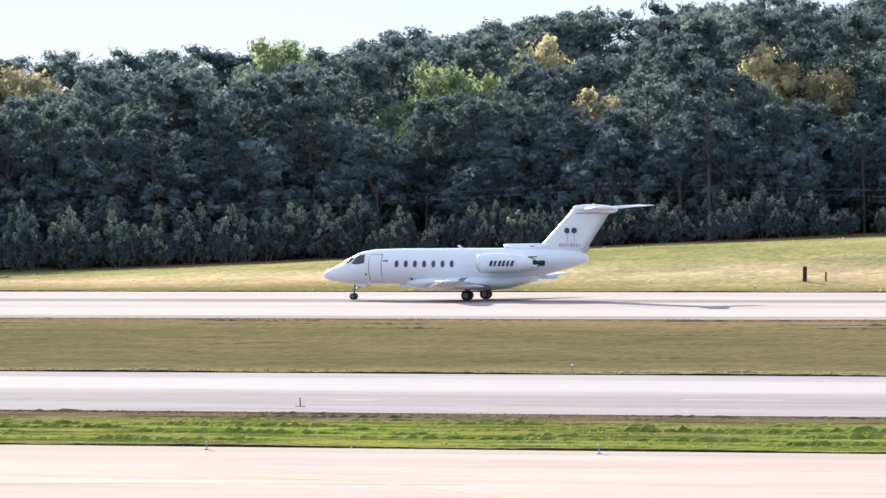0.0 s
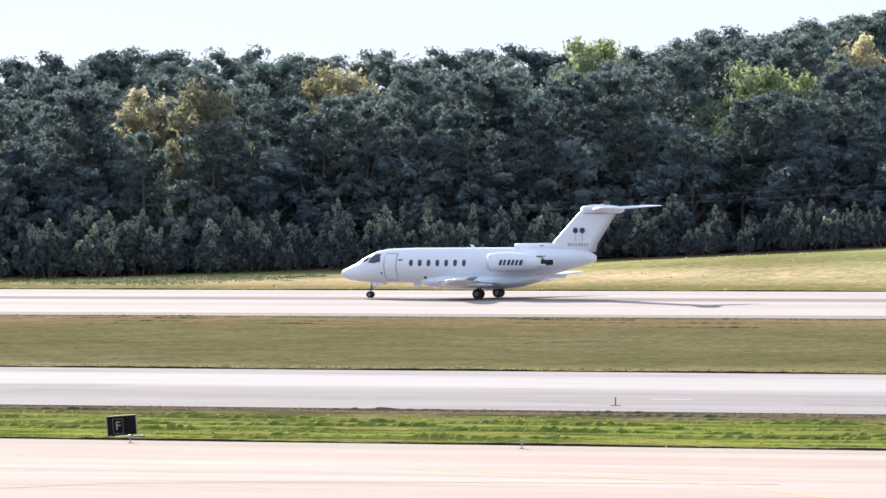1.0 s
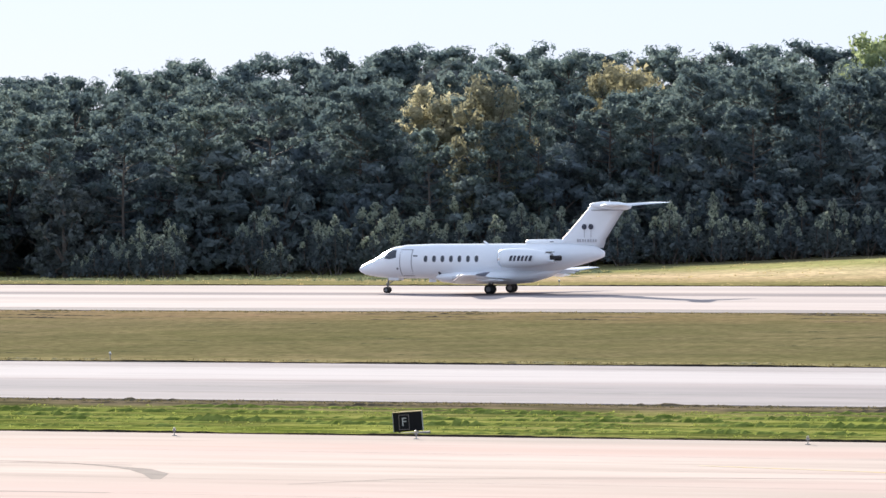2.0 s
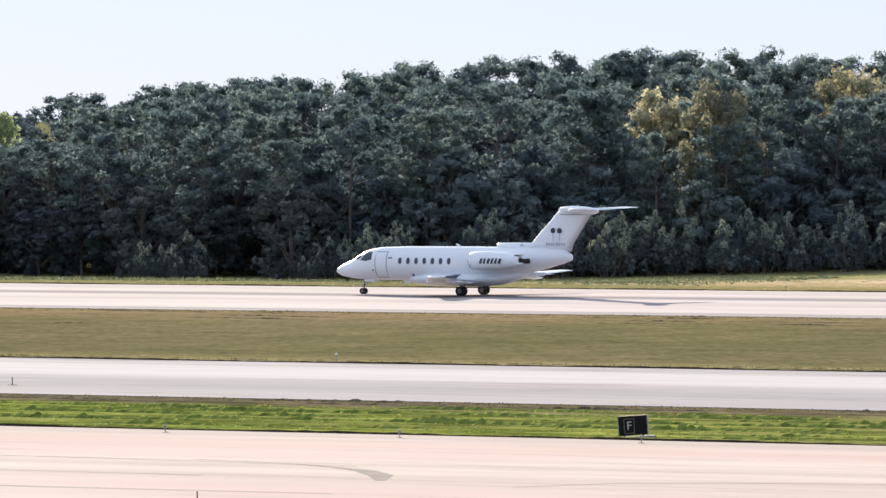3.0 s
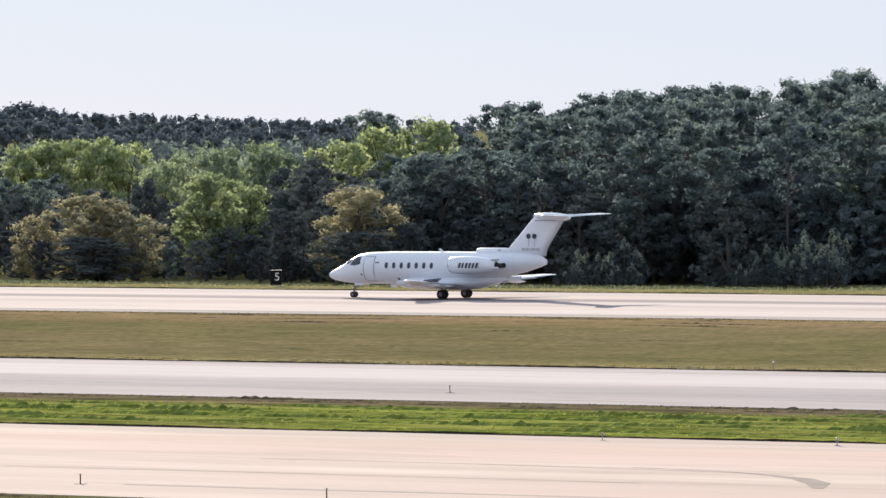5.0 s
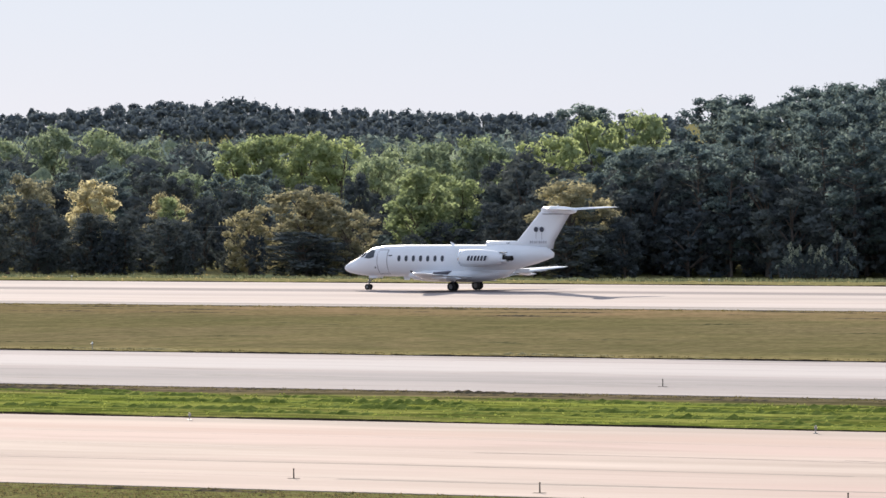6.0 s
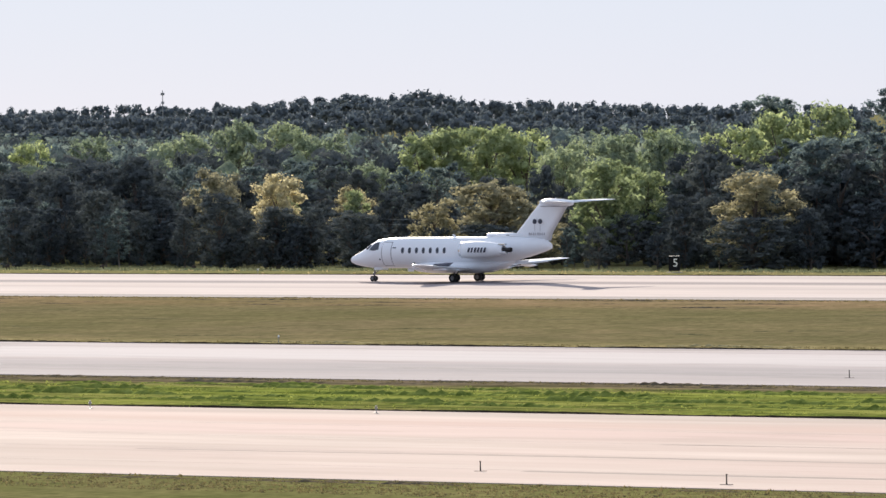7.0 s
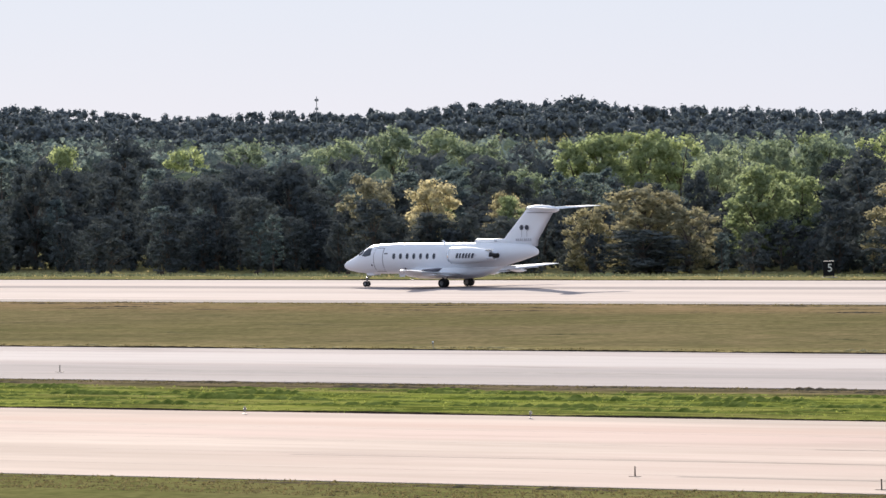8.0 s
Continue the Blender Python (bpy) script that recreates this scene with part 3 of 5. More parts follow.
    # fin, rudder and bullet
    part("fin", wing_bm([(3.9, 3.65, 0, 2.95, 0.3), (4.5, 3.2, 0, 3.5, 0.25), (6.45, 2.65, 0, 5.5, 0.2), (6.7, 2.6, 0, 5.75, 0.18)], True), WHITE, jet, smooth=True)
    part("dorsal_intake", loft([[(x, w * math.sin(2 * math.pi * i / 20), z + h * math.cos(2 * math.pi * i / 20)) for i in range(20)] for x, w, z, h in ((1.95, 0.2, 3.3, 0.16), (2.1, 0.24, 3.3, 0.2), (4.2, 0.22, 3.32, 0.2), (5.2, 0.1, 3.3, 0.15))]), WHITE, jet, smooth=True)
    part("dorsal_marking", box(3.75, 4.0, -0.236, 0.236, 3.33, 3.38), INK, jet)
    part("tail_bullet", loft([[(x, r * math.sin(2 * math.pi * i / 16), z + r * math.cos(2 * math.pi * i / 16)) for i in range(16)] for x, r, z in ((6.55, 0.03, 5.72), (6.75, 0.15, 5.72), (7.5, 0.26, 5.7), (8.6, 0.27, 5.65), (9.2, 0.22, 5.62), (9.5, 0.13, 5.62), (9.56, 0.05, 5.62))]), WHITE, jet, smooth=True)
    # seam below the fin's tip
    for side in (-1, 1):
        part("fin_seam", rod((6.75, side * 0.125, 5.4), (9.0, side * 0.06, 5.4), 0.03, n=6), SEAM, jet, "thin grey seam")
    part("tail_beacon", rod((8.0, 0, 5.9), (8.0, 0, 6.02), 0.05, 0.03), WHITE, jet)
    part("blade_antenna", wing_bm([(-1.1, 0.3, 0, 3.2, 0.04), (-1.3, 0.18, 0, 3.42, 0.03)], True), WHITE, jet)
    part("belly_antenna", wing_bm([(-5.3, 0.5, 0, 0.72, 0.05), (-5.35, 0.6, 0, 1.0, 0.05)], True), WHITE, jet)
    part("rear_strake", wing_bm([(4.2, 1.2, 0, 1.3, 0.03), (4.0, 1.6, 0, 1.55, 0.05)], True), WHITE, jet)
    # landing gear
    nose = part("nose_gear_leg", rod((-8.3, 0, 1.05), (-8.43, 0, 0.23), 0.06), STEEL, jet, "slim steel nose gear leg")
    part("axle", rod((-8.43, -0.2, 0.205), (-8.43, 0.2, 0.205), 0.04), STEEL, nose)
    part("drag_brace", rod((-7.7, 0, 1.0), (-8.38, 0, 0.55), 0.035), STEEL, nose)
    part("nose_gear_door", box(-8.15, -7.4, -0.36, -0.33, 0.84, 1.03), WHITE, jet)
    part("nose_gear_door", box(-8.15, -7.4, 0.33, 0.36, 0.84, 1.03), WHITE, jet)
    part("taxi_light", rod((-8.36, 0, 0.62), (-8.5, 0, 0.62), 0.07), LAMP_GLASS, nose)
    for y in (-0.17, 0.17):
        wheel(jet, -8.43, y, 0.205, 0.14)
    for side in (-1, 1):
        leg = part("main_gear_leg", rod((-0.1, side * 1.5, 1.0), (0, side * 1.5, 0.36), 0.09), STEEL, jet, "stout steel main gear leg")
        part("axle", rod((0, side * 1.5 - 0.24, 0.315), (0, side * 1.5 + 0.24, 0.315), 0.06), STEEL, leg)
        part("side_brace", rod((0, side * 0.8, 0.85), (0, side * 1.45, 0.5), 0.04), STEEL, leg)
        part("gear_door", box(-0.35, 0.35, side * 1.85 - 0.015, side * 1.85 + 0.015, 0.74, 1.02), WHITE, jet)
        for y in (-0.2, 0.2):
            wheel(jet, 0.0, side * 1.5 + y, 0.315, 0.24)
    return jet


JET = build_jet()


# ---- signs, lights and posts on the airfield ----
def text_part(name, body, size, m, mat, parent, label):
    cu = bpy.data.curves.new(name, "FONT")
    cu.body, cu.size, cu.extrude, cu.align_x, cu.align_y = body, size, 0.004, "CENTER", "CENTER"
    cu.materials.append(mat)
    tmp = bpy.data.objects.new(name, cu)
    me = bpy.data.meshes.new_from_object(tmp)
    me.transform(m)
    bpy.data.objects.remove(tmp)
    ob = new(name, me)
    ob.parent = parent
    return tagged(ob, label)


def location_sign():
    s = new("taxiway_sign")
    tagged(s, "black lit airfield sign lettered F on a pad", "sign")
    part("cabinet", box(-0.55, 0.55, -0.16, 0.16, 0.2, 0.94, 0.02), BLACK, s)
    for x0, x1, z0, z1 in ((-0.34, 0.06, 0.27, 0.285), (-0.34, 0.06, 0.83, 0.845), (-0.34, -0.325, 0.285, 0.83), (0.045, 0.06, 0.285, 0.83)):
        part("border", box(x0, x1, -0.168, -0.161, z0, z1), JOINT, s, "dull border line")
    text_part("letter", "F", 0.46, Matrix.Translation((-0.14, -0.168, 0.56)) @ Matrix.Rotation(radians(90), 4, "X"), LETTER, s, "pale letter F")
    part("end_plate", box(-0.575, -0.55, -0.17, 0.17, 0.19, 0.95, 0.004), GALV, s, "grey metal end plate")
    part("end_plate", box(0.55, 0.575, -0.17, 0.17, 0.19, 0.95, 0.004), GALV, s, "grey metal end plate")
    part("cap", box(-0.56, 0.56, -0.17, 0.17, 0.94, 0.965, 0.005), YELLOW_LINE, s, "pale yellow top edge")
    for x in (-0.35, 0.35):
        part("leg", rod((x, 0, 0), (x, 0, 0.2), 0.045), GALV, s, "short metal leg")
        part("flange", rod((x, 0, 0.0), (x, 0, 0.03), 0.1), GALV, s)
    part("pad", box(-0.8, 0.8, -0.5, 0.5, -0.1, 0.14, 0.01), DIRTY_PAD, s, "pale concrete pad")
    return s


def distance_sign():
    s = new("distance_sign")
    tagged(s, "black runway sign with a white figure 5", "sign")
    part("cabinet", box(-0.41, 0.41, -0.2, 0.2, 0.12, 1.2, 0.02), BLACK, s)
    text_part("figure", "5", 0.85, Matrix.Translation((0.1, -0.206, 0.7)) @ Matrix.Rotation(radians(90), 4, "X"), SIGN_WHITE, s, "white figure 5")
    part("cap", box(-0.42, 0.42, -0.22, 0.22, 1.2, 1.23, 0.008), STEEL, s, "grey metal cap")
    for x in (-0.34, 0.34):
        part("leg", rod((x, 0, -0.1), (x, 0, 0.22), 0.05), GALV, s, "short metal leg")
    part("pad", box(-0.6, 0.6, -0.4, 0.4, -0.1, 0.02, 0.01), DIRTY_PAD, s, "stained concrete pad")
    return s


def edge_light(glass, tall=0.42):
    s = new("edge_light")
    tagged(s, "small airfield edge light on a thin stem", "airfield light")
    part("base_plate", rod((0, 0, 0), (0, 0, 0.03), 0.1, n=14), GALV, s, "round metal base")
    part("stem", rod((0, 0, 0.03), (0, 0, tall - 0.12), 0.022, n=10), GALV, s)
    lamp = bmesh.new()
    bmesh.ops.create_uvsphere(lamp, u_segments=12, v_segments=8, radius=0.055, matrix=Matrix.Translation((0, 0, tall - 0.07)) @ Matrix.Diagonal((1, 1, 1.2, 1)))
    part("lens", lamp, glass, s, "glass lens", smooth=True)
    part("collar", rod((0, 0, tall - 0.16), (0, 0, tall - 0.1), 0.065, 0.075, n=12), GALV, s)
    return s


def marker_post():
    s = new("marker_post")
    tagged(s, "thin dark marker post on a flat foot", "post")
    part("post", rod((0, 0, 0.02), (0, 0, 0.46), 0.035, 0.028), BLACK, s)
    part("cap", rod((0, 0, 0.46), (0, 0, 0.5), 0.05, 0.04), BLACK, s)
    part("foot", box(-0.3, 0.3, -0.09, 0.09, 0.0, 0.025, 0.008), BLACK, s, "flat dark foot")
    return s


def fence_post(r, h):
    s = new("wooden_post")
    tagged(s, "dark weathered wooden post in the grass", "post")
    part("timber", rod((0, 0, -0.3), (0.02, 0, h), r, r * 0.9, 9), POST_WOOD, s)
    part("top", rod((0.02, 0, h), (0.02, 0, h + 0.05), r * 0.9, r * 0.4, 9), POST_WOOD, s)
    return s


def on_land(x, y, turn=0.0, size=1.0):
    return pose(x, y, float(land(x, y)) if y > 416 else 0.0, 0, 0, turn) @ Matrix.Diagonal((size, size, size, 1))


location_sign().matrix_basis = pose(-127.28, 235.2, -0.13, 0, -3.5, 24)
distance_sign().matrix_basis = on_land(-297.5, 425.2, 30)
edge = edge_light(LAMP_GLASS, 0.34)
edge.matrix_basis = pose(-108.3, 230.9, 0)
tagged(edge, group="apron edge lights")
for x in (-92.8, -135.3, -146.0, -177.0, -192.6, -76.0, -124.7):
    copy_thing(edge, pose(x, 231.0, 0))
taxi_light = edge_light(SIGN_WHITE, 0.5)
tagged(taxi_light, "pale edge light in the grass by the taxiway", group="taxiway edge lights")
taxi_light.matrix_basis = pose(-177.0, 296.0, -0.03)
for x in (-233.4, -120.2):
    copy_thing(taxi_light, pose(x, 296.0, -0.03))
run_light = edge_light(SIGN_WHITE, 0.4)
tagged(run_light, "white runway edge light at the paving's edge", group="runway edge lights")
run_light.matrix_basis = pose(-157.2, 418.6, -0.03)
for x in (-214.8, -273.5, -332.0, -390.0):
    copy_thing(run_light, pose(x, 418.6, -0.03))
post = marker_post()
tagged(post, group="marker posts")
post.matrix_basis = pose(-119.3, 263.6, 0, 0, 0, 20) @ Matrix.Diagonal((0.72, 0.72, 0.72, 1))
for x, y in ((-176.8, 266.6), (-234.0, 266.0), (-145.6, 196.0), (-132.4, 192.1), (-119.5, 191.0)):
    copy_thing(post, pose(x, y, 0, 0, 0, 25))
fence_post(0.15, 0.95).matrix_basis = on_land(-158.0, 430.0)
fence_post(0.06, 0.6).matrix_basis = on_land(-156.6, 430.2)
small = fence_post(0.2, 0.35)
tagged(small, "short pale stump post beside the woods", group="verge posts")
small.matrix_basis = on_land(-373.6, 437.7)
for x in (-363.7, -354.0):
    copy_thing(small, on_land(x, 438.0))

# worn marks on the apron
strip_along("tyre_mark", [(-134.0, 214.0), (-128.9, 212.7), (-126.4, 211.3), (-124.3, 209.8), (-122.3, 207.5), (-120.6, 204.6)], [0.1, 0.15, 0.4, 0.8, 0.9, 0.35], TYRE_MARK, "dark curved tyre skid mark on concrete", "tyre mark", 0.005)
strip_along("tyre_mark", [(-114.5, 203.0), (-112.4, 206.6), (-108.0, 208.6), (-102.0, 210.2), (-90.0, 212.0)], 0.22, JOINT, "thin dark curved skid line on concrete", "tyre mark", 0.005)
strip_along("tyre_mark", wave(-168, -128, 204.6, 0.5, 0.08), 0.3, JOINT, "faint dark wheel track along the apron", "tyre mark", 0.005)
strip_along("tyre_mark", wave(-144, -118, 196.8, 0.4, 0.1), 0.45, JOINT, "faint dark wheel track along the apron", "tyre mark", 0.005)
strip_along("tyre_mark", wave(-150, -126, 212.6, 0.9, 0.12), 0.16, JOINT, "faint dark wheel track along the apron", "tyre mark", 0.005)
strip_along("guide_line", [(-106.0, 217.0), (-99.2, 215.2), (-95.3, 213.6), (-90.8, 210.5), (-85.8, 205.8), (-81.5, 200.0)], 0.28, YELLOW_LINE, "faded yellow curved guide line", "painted line", 0.006)
for x0, x1, y, w in ((-236.0, -214.0, 268.5, 0.5), (-211.0, -196.0, 270.6, 0.7), (-188.0, -166.0, 269.2, 0.45), (-160.0, -150.0, 271.5, 0.6), (-143.0, -128.0, 268.0, 0.4), (-112.0, -96.0, 266.5, 0.5)):
    strip_along("tyre_mark", wave(x0, x1, y, 0.25, 0.3), [3.2 * w * math.sin(math.pi * (i + 0.3) / 40.6) for i in range(41)], TAXI_MARK, "dark worn smear along the taxiway", "tyre mark", 0.005)
for x0, x1, y in ((-120.4, -118.4, 269.6), (-105.5, -101.0, 272.2)):
    strip_along("paving_patch", wave(x0, x1, y, 0.05, 0.5, 6), 0.9, PATCH, "pale concrete patch in the taxiway", "patch", 0.004)


def plain_sign():
    s = new("taxiway_sign")
    tagged(s, "low black airfield sign beside the apron", "sign")
    part("cabinet", box(-1.5, 1.5, -0.15, 0.15, 0.18, 0.72, 0.015), BLACK, s)
    part("cap", box(-1.52, 1.52, -0.17, 0.17, 0.72, 0.75, 0.005), GALV, s, "grey metal cap")
    for x in (-1.1, 0.0, 1.1):
        part("leg", rod((x, 0, -0.1), (x, 0, 0.18), 0.045), GALV, s, "short metal leg")
    return s


plain_sign().matrix_basis = pose(-115.9, 180.5, -0.03, 0, 0, 8)


# ---- turf standing proud of the paving ----
def turf_edge(y, x0, x1, seed, high=0.075):
    """A ragged lip of turf and soil along the paving's far edge."""
    r = np.random.default_rng(seed)
    n = int((x1 - x0) / 0.45)
    xs = np.linspace(x0, x1, n)
    h = high * (0.75 + 0.5 * r.random(n)) + 0.02 * np.sin(xs * 0.4 + seed)
    f = 0.03 + 0.1 * r.random(n) + 0.06 * np.sin(xs * 0.23 + seed)
    rows = [(y + f, np.full(n, -0.05)), (y + f + 0.02, h * 0.9), (y + f + 0.25, h), (y + 1.6 + 0 * f, 0.3 * h), (y + 2.4 + 0 * f, np.full(n, -0.05))]
    v = np.concatenate([np.stack([xs, yy, zz], 1) for yy, zz in rows])
    i_ = np.arange((len(rows) - 1) * (n - 1))
    k = (i_ // (n - 1)) * n + i_ % (n - 1)
    f_ = np.stack([k, k + 1, k + n + 1, k + n], 1)
    lip = tagged(from_arrays("turf_edge", v, f_[n - 1:], GROUND), "ragged turf lip along the paving", "turf edge", kind="structure")
    # near face in dark soil colour, its shade painted in
    from_arrays("soil_face", v[:2 * n], f_[:n - 1], SOIL, lip)


turf_edge(APRON_FAR, -260, -55, 1)
turf_edge(TAXI_FAR, -310, -80, 2, 0.08)
turf_edge(FAR, -430, -120, 3, 0.07)


# ---- power line before the woods ----
def utility_pole(height):
    s = new("utility_pole")
    tagged(s, "dark wooden utility pole with crossarm", "utility pole")
    part("pole", rod((0, 0, -0.5), (0, 0, height), 0.15, 0.1, 10), POST_WOOD, s)
    part("crossarm", box(-1.2, 1.2, -0.07, 0.07, height - 0.5, height - 0.36, 0.01), POST_WOOD, s, "dark crossarm")
    for x in (-1.05, -0.5, 0.5, 1.05):
        part("insulator", rod((x, 0, height - 0.36), (x, 0, height - 0.16), 0.05, 0.035, 8), GALV, s)
    return s


POLES = [(-60, 505), (-197.5, 495), (-398, 468)]
POLE_H = [5.4, 5.0, 5.2]
tops = []
for (x, y), hgt in zip(POLES, POLE_H):
    u = utility_pole(hgt)
    u.matrix_basis = on_land(x, y)
    tops.append((x, y, float(land(x, y)) + hgt - 0.16))
for (x0, y0, z0), (x1, y1, z1) in zip(tops, tops[1:]):
    for k, dz in ((-0.9, 0.0), (0.9, -0.5)):
        bm = bmesh.new()
        last = None
        for i in range(25):
            s_ = i / 24
            p = (x0 + (x1 - x0) * s_, y0 + (y1 - y0) * s_ + k, z0 + (z1 - z0) * s_ + dz - 2.4 * 4 * s_ * (1 - s_))
            if last:
                rod(last, p, 0.007, n=4, bm=bm)
            last = p
        tagged(part("power_cable", bm, GALV), "thin sagging power cable before the woods", "cable")


# ---- trees ----
RNG = np.random.default_rng(7)


def unit_ball(level):
    bm = bmesh.new()
    bmesh.ops.create_icosphere(bm, subdivisions=level, radius=1)
    v, f = np.array([p.co[:] for p in bm.verts]), np.array([[q.index for q in face.verts] for face in bm.faces])
    bm.free()
    return v, f


BALLS = {1: unit_ball(1), 2: unit_ball(2)}


def puffs(rng, centres, radii, level=2, rough=0.3):
    """The dense hearts of leaf clumps: ragged lumps."""
    v, f = BALLS[level]
    n = len(centres)
    k = 1 - rough + 2 * rough * rng.random((n, len(v), 1))
    p = np.asarray(centres)[:, None, :] + v[None] * k * np.asarray(radii)[:, None, :]
    return p.reshape(-1, 3), (f[None] + len(v) * np.arange(n)[:, None, None]).reshape(-1, 3)


def tufts(rng, centres, radii, count, size, flat=1.0, shell=0.85):
    """Sprays of leaves round clumps: small blades standing out of their hulls."""
    n = len(centres)
    k = n * count
    c, r = np.repeat(np.asarray(centres), count, 0), np.repeat(np.asarray(radii), count, 0)
    d = rng.normal(size=(k, 3))
    d /= np.linalg.norm(d, axis=1)[:, None]
    p = c + d * r * (shell - 0.35 + 0.6 * rng.random((k, 1)))
    a_ = rng.normal(size=(k, 3)) * (1, 1, flat)
    a_ = a_ - d * (a_ * d).sum(1)[:, None] * 0.7
    a_ /= np.linalg.norm(a_, axis=1)[:, None]
    b_ = np.cross(d + 0.45 * rng.normal(size=(k, 3)), a_)
    b_ /= np.linalg.norm(b_, axis=1)[:, None]
    s = size * (0.6 + 0.8 * rng.random((k, 1)))
    v = np.stack([p - a_ * s * 0.5 - b_ * s * 0.45, p - a_ * s * 0.4 + b_ * s * 0.45, p + a_ * s * 0.7], 1).reshape(-1, 3)
    return v, np.arange(3 * k).reshape(-1, 3)


def limb_tube(points, radii, n=6):
    """A bent tapered tube through points."""
    pts = np.asarray(points, float)
    vs, fs = [], []
    for i, (p, r) in enumerate(zip(pts, radii)):
        d = pts[min(i + 1, len(pts) - 1)] - pts[max(i - 1, 0)]
        d /= np.linalg.norm(d) + 1e-9
        a_ = np.cross(d, (0.31, 0.95, 0.02))
        a_ /= np.linalg.norm(a_)
        b_ = np.cross(d, a_)
        for j in range(n):
            t = 2 * math.pi * j / n
            vs.append(p + r * (math.cos(t) * a_ + math.sin(t) * b_))
        if i:
            for j in range(n):
                q = (i - 1) * n
                fs.append((q + j, q + (j + 1) % n, q + n + (j + 1) % n, q + n + j))
    return vs, fs


def joined(pieces):
    vs, fs, k = [], [], 0
    for v, f in pieces:
        vs.append(np.asarray(v))
        fs += [tuple(int(i) + k for i in face) for face in f]
        k += len(v)
    return np.concatenate(vs), fs


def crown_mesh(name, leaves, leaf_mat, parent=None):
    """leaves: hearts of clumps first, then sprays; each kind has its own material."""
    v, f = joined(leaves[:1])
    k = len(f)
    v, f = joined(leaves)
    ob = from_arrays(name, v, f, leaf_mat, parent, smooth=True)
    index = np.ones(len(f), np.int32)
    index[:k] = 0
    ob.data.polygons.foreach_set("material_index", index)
    return ob


def make_tree(name, label, category, wood, leaves, leaf_mat):
    """A tree of unit height: tapered trunk with limbs, and its crown."""
    t = new(name)
    tagged(t, label, category)
    v, f = joined(wood)
    from_arrays("trunk", v, f, BARK, t, smooth=True)
    crown_mesh("crown", leaves, leaf_mat, t)
    return t


def crown_of(r, cs, rs, big, count, size):
    cs, rs, big = np.array(cs), np.array(rs), np.array(big)
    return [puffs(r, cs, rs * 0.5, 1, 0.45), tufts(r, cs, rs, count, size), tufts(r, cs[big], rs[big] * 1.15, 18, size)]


def pine(seed, low=0.42, spread=0.17, name="pine_tree", label="tall dark green pine with bare trunk in woods"):
    """A loblolly pine: long stem, ragged layered crown."""
    r = np.random.default_rng(seed)
    lean = r.normal(0, 0.02, 2)
    stem = [(lean[0] * z * z + 0.006 * math.sin(5 * z + seed), lean[1] * z * z, z * 0.985) for z in np.linspace(-0.02, 1, 9)]
    at = lambda z: np.array([np.interp(z, [p[2] for p in stem], [p[k] for p in stem]) for k in (0, 1)] + [z])
    wood = [limb_tube(stem, np.linspace(0.0135, 0.0025, 9), 7)]
    cs, rs, big = [], [], []
    for i in range(38):
        z = low + (0.97 - low) * (i + r.random()) / 38
        u = (z - low) / (1 - low)
        reach = spread * (0.35 + 0.65 * math.sin(math.pi * min(1, 0.18 + 0.8 * u)) ** 0.8) * (0.55 + 0.7 * r.random())
        t = 2.4 * i + r.normal(0, 0.5)
        p0 = at(z)
        rise = reach * (0.15 + 0.5 * u + r.normal(0, 0.12))
        p2 = p0 + np.array([math.cos(t) * reach, math.sin(t) * reach, rise])
        p1 = (p0 + p2) / 2 + np.array([0, 0, -0.012])
        wood.append(limb_tube([p0, p1, p2], (0.0038, 0.0028, 0.0012), 4))
        for s, w in ((1.0, 1.0), (0.62, 0.85)):
            if r.random() < 0.86:
                cs.append(p0 + (p2 - p0) * s + r.normal(0, 0.008, 3) + (0, 0, 0.008))
                g = 0.043 * w * (0.55 + 0.9 * r.random())
                rs.append((g * 1.2, g * 1.2, g * 0.8))
                big.append(s > 0.9)
    for j in range(3):
        cs.append(at(0.985) + r.normal(0, 0.012, 3))
        rs.append((0.035, 0.035, 0.026))
        big.append(True)
    # dead twigs on the bare stem
    for i in range(6):
        z = 0.18 + (low - 0.18) * r.random()
        t, q = r.random() * 6.28, 0.03 + 0.04 * r.random()
        wood.append(limb_tube([at(z), at(z) + np.array([math.cos(t) * q, math.sin(t) * q, 0.01])], (0.002, 0.0008), 3))
    return make_tree(name, label, "tree", wood, crown_of(r, cs, rs, big, 45, 0.0215), PINE)


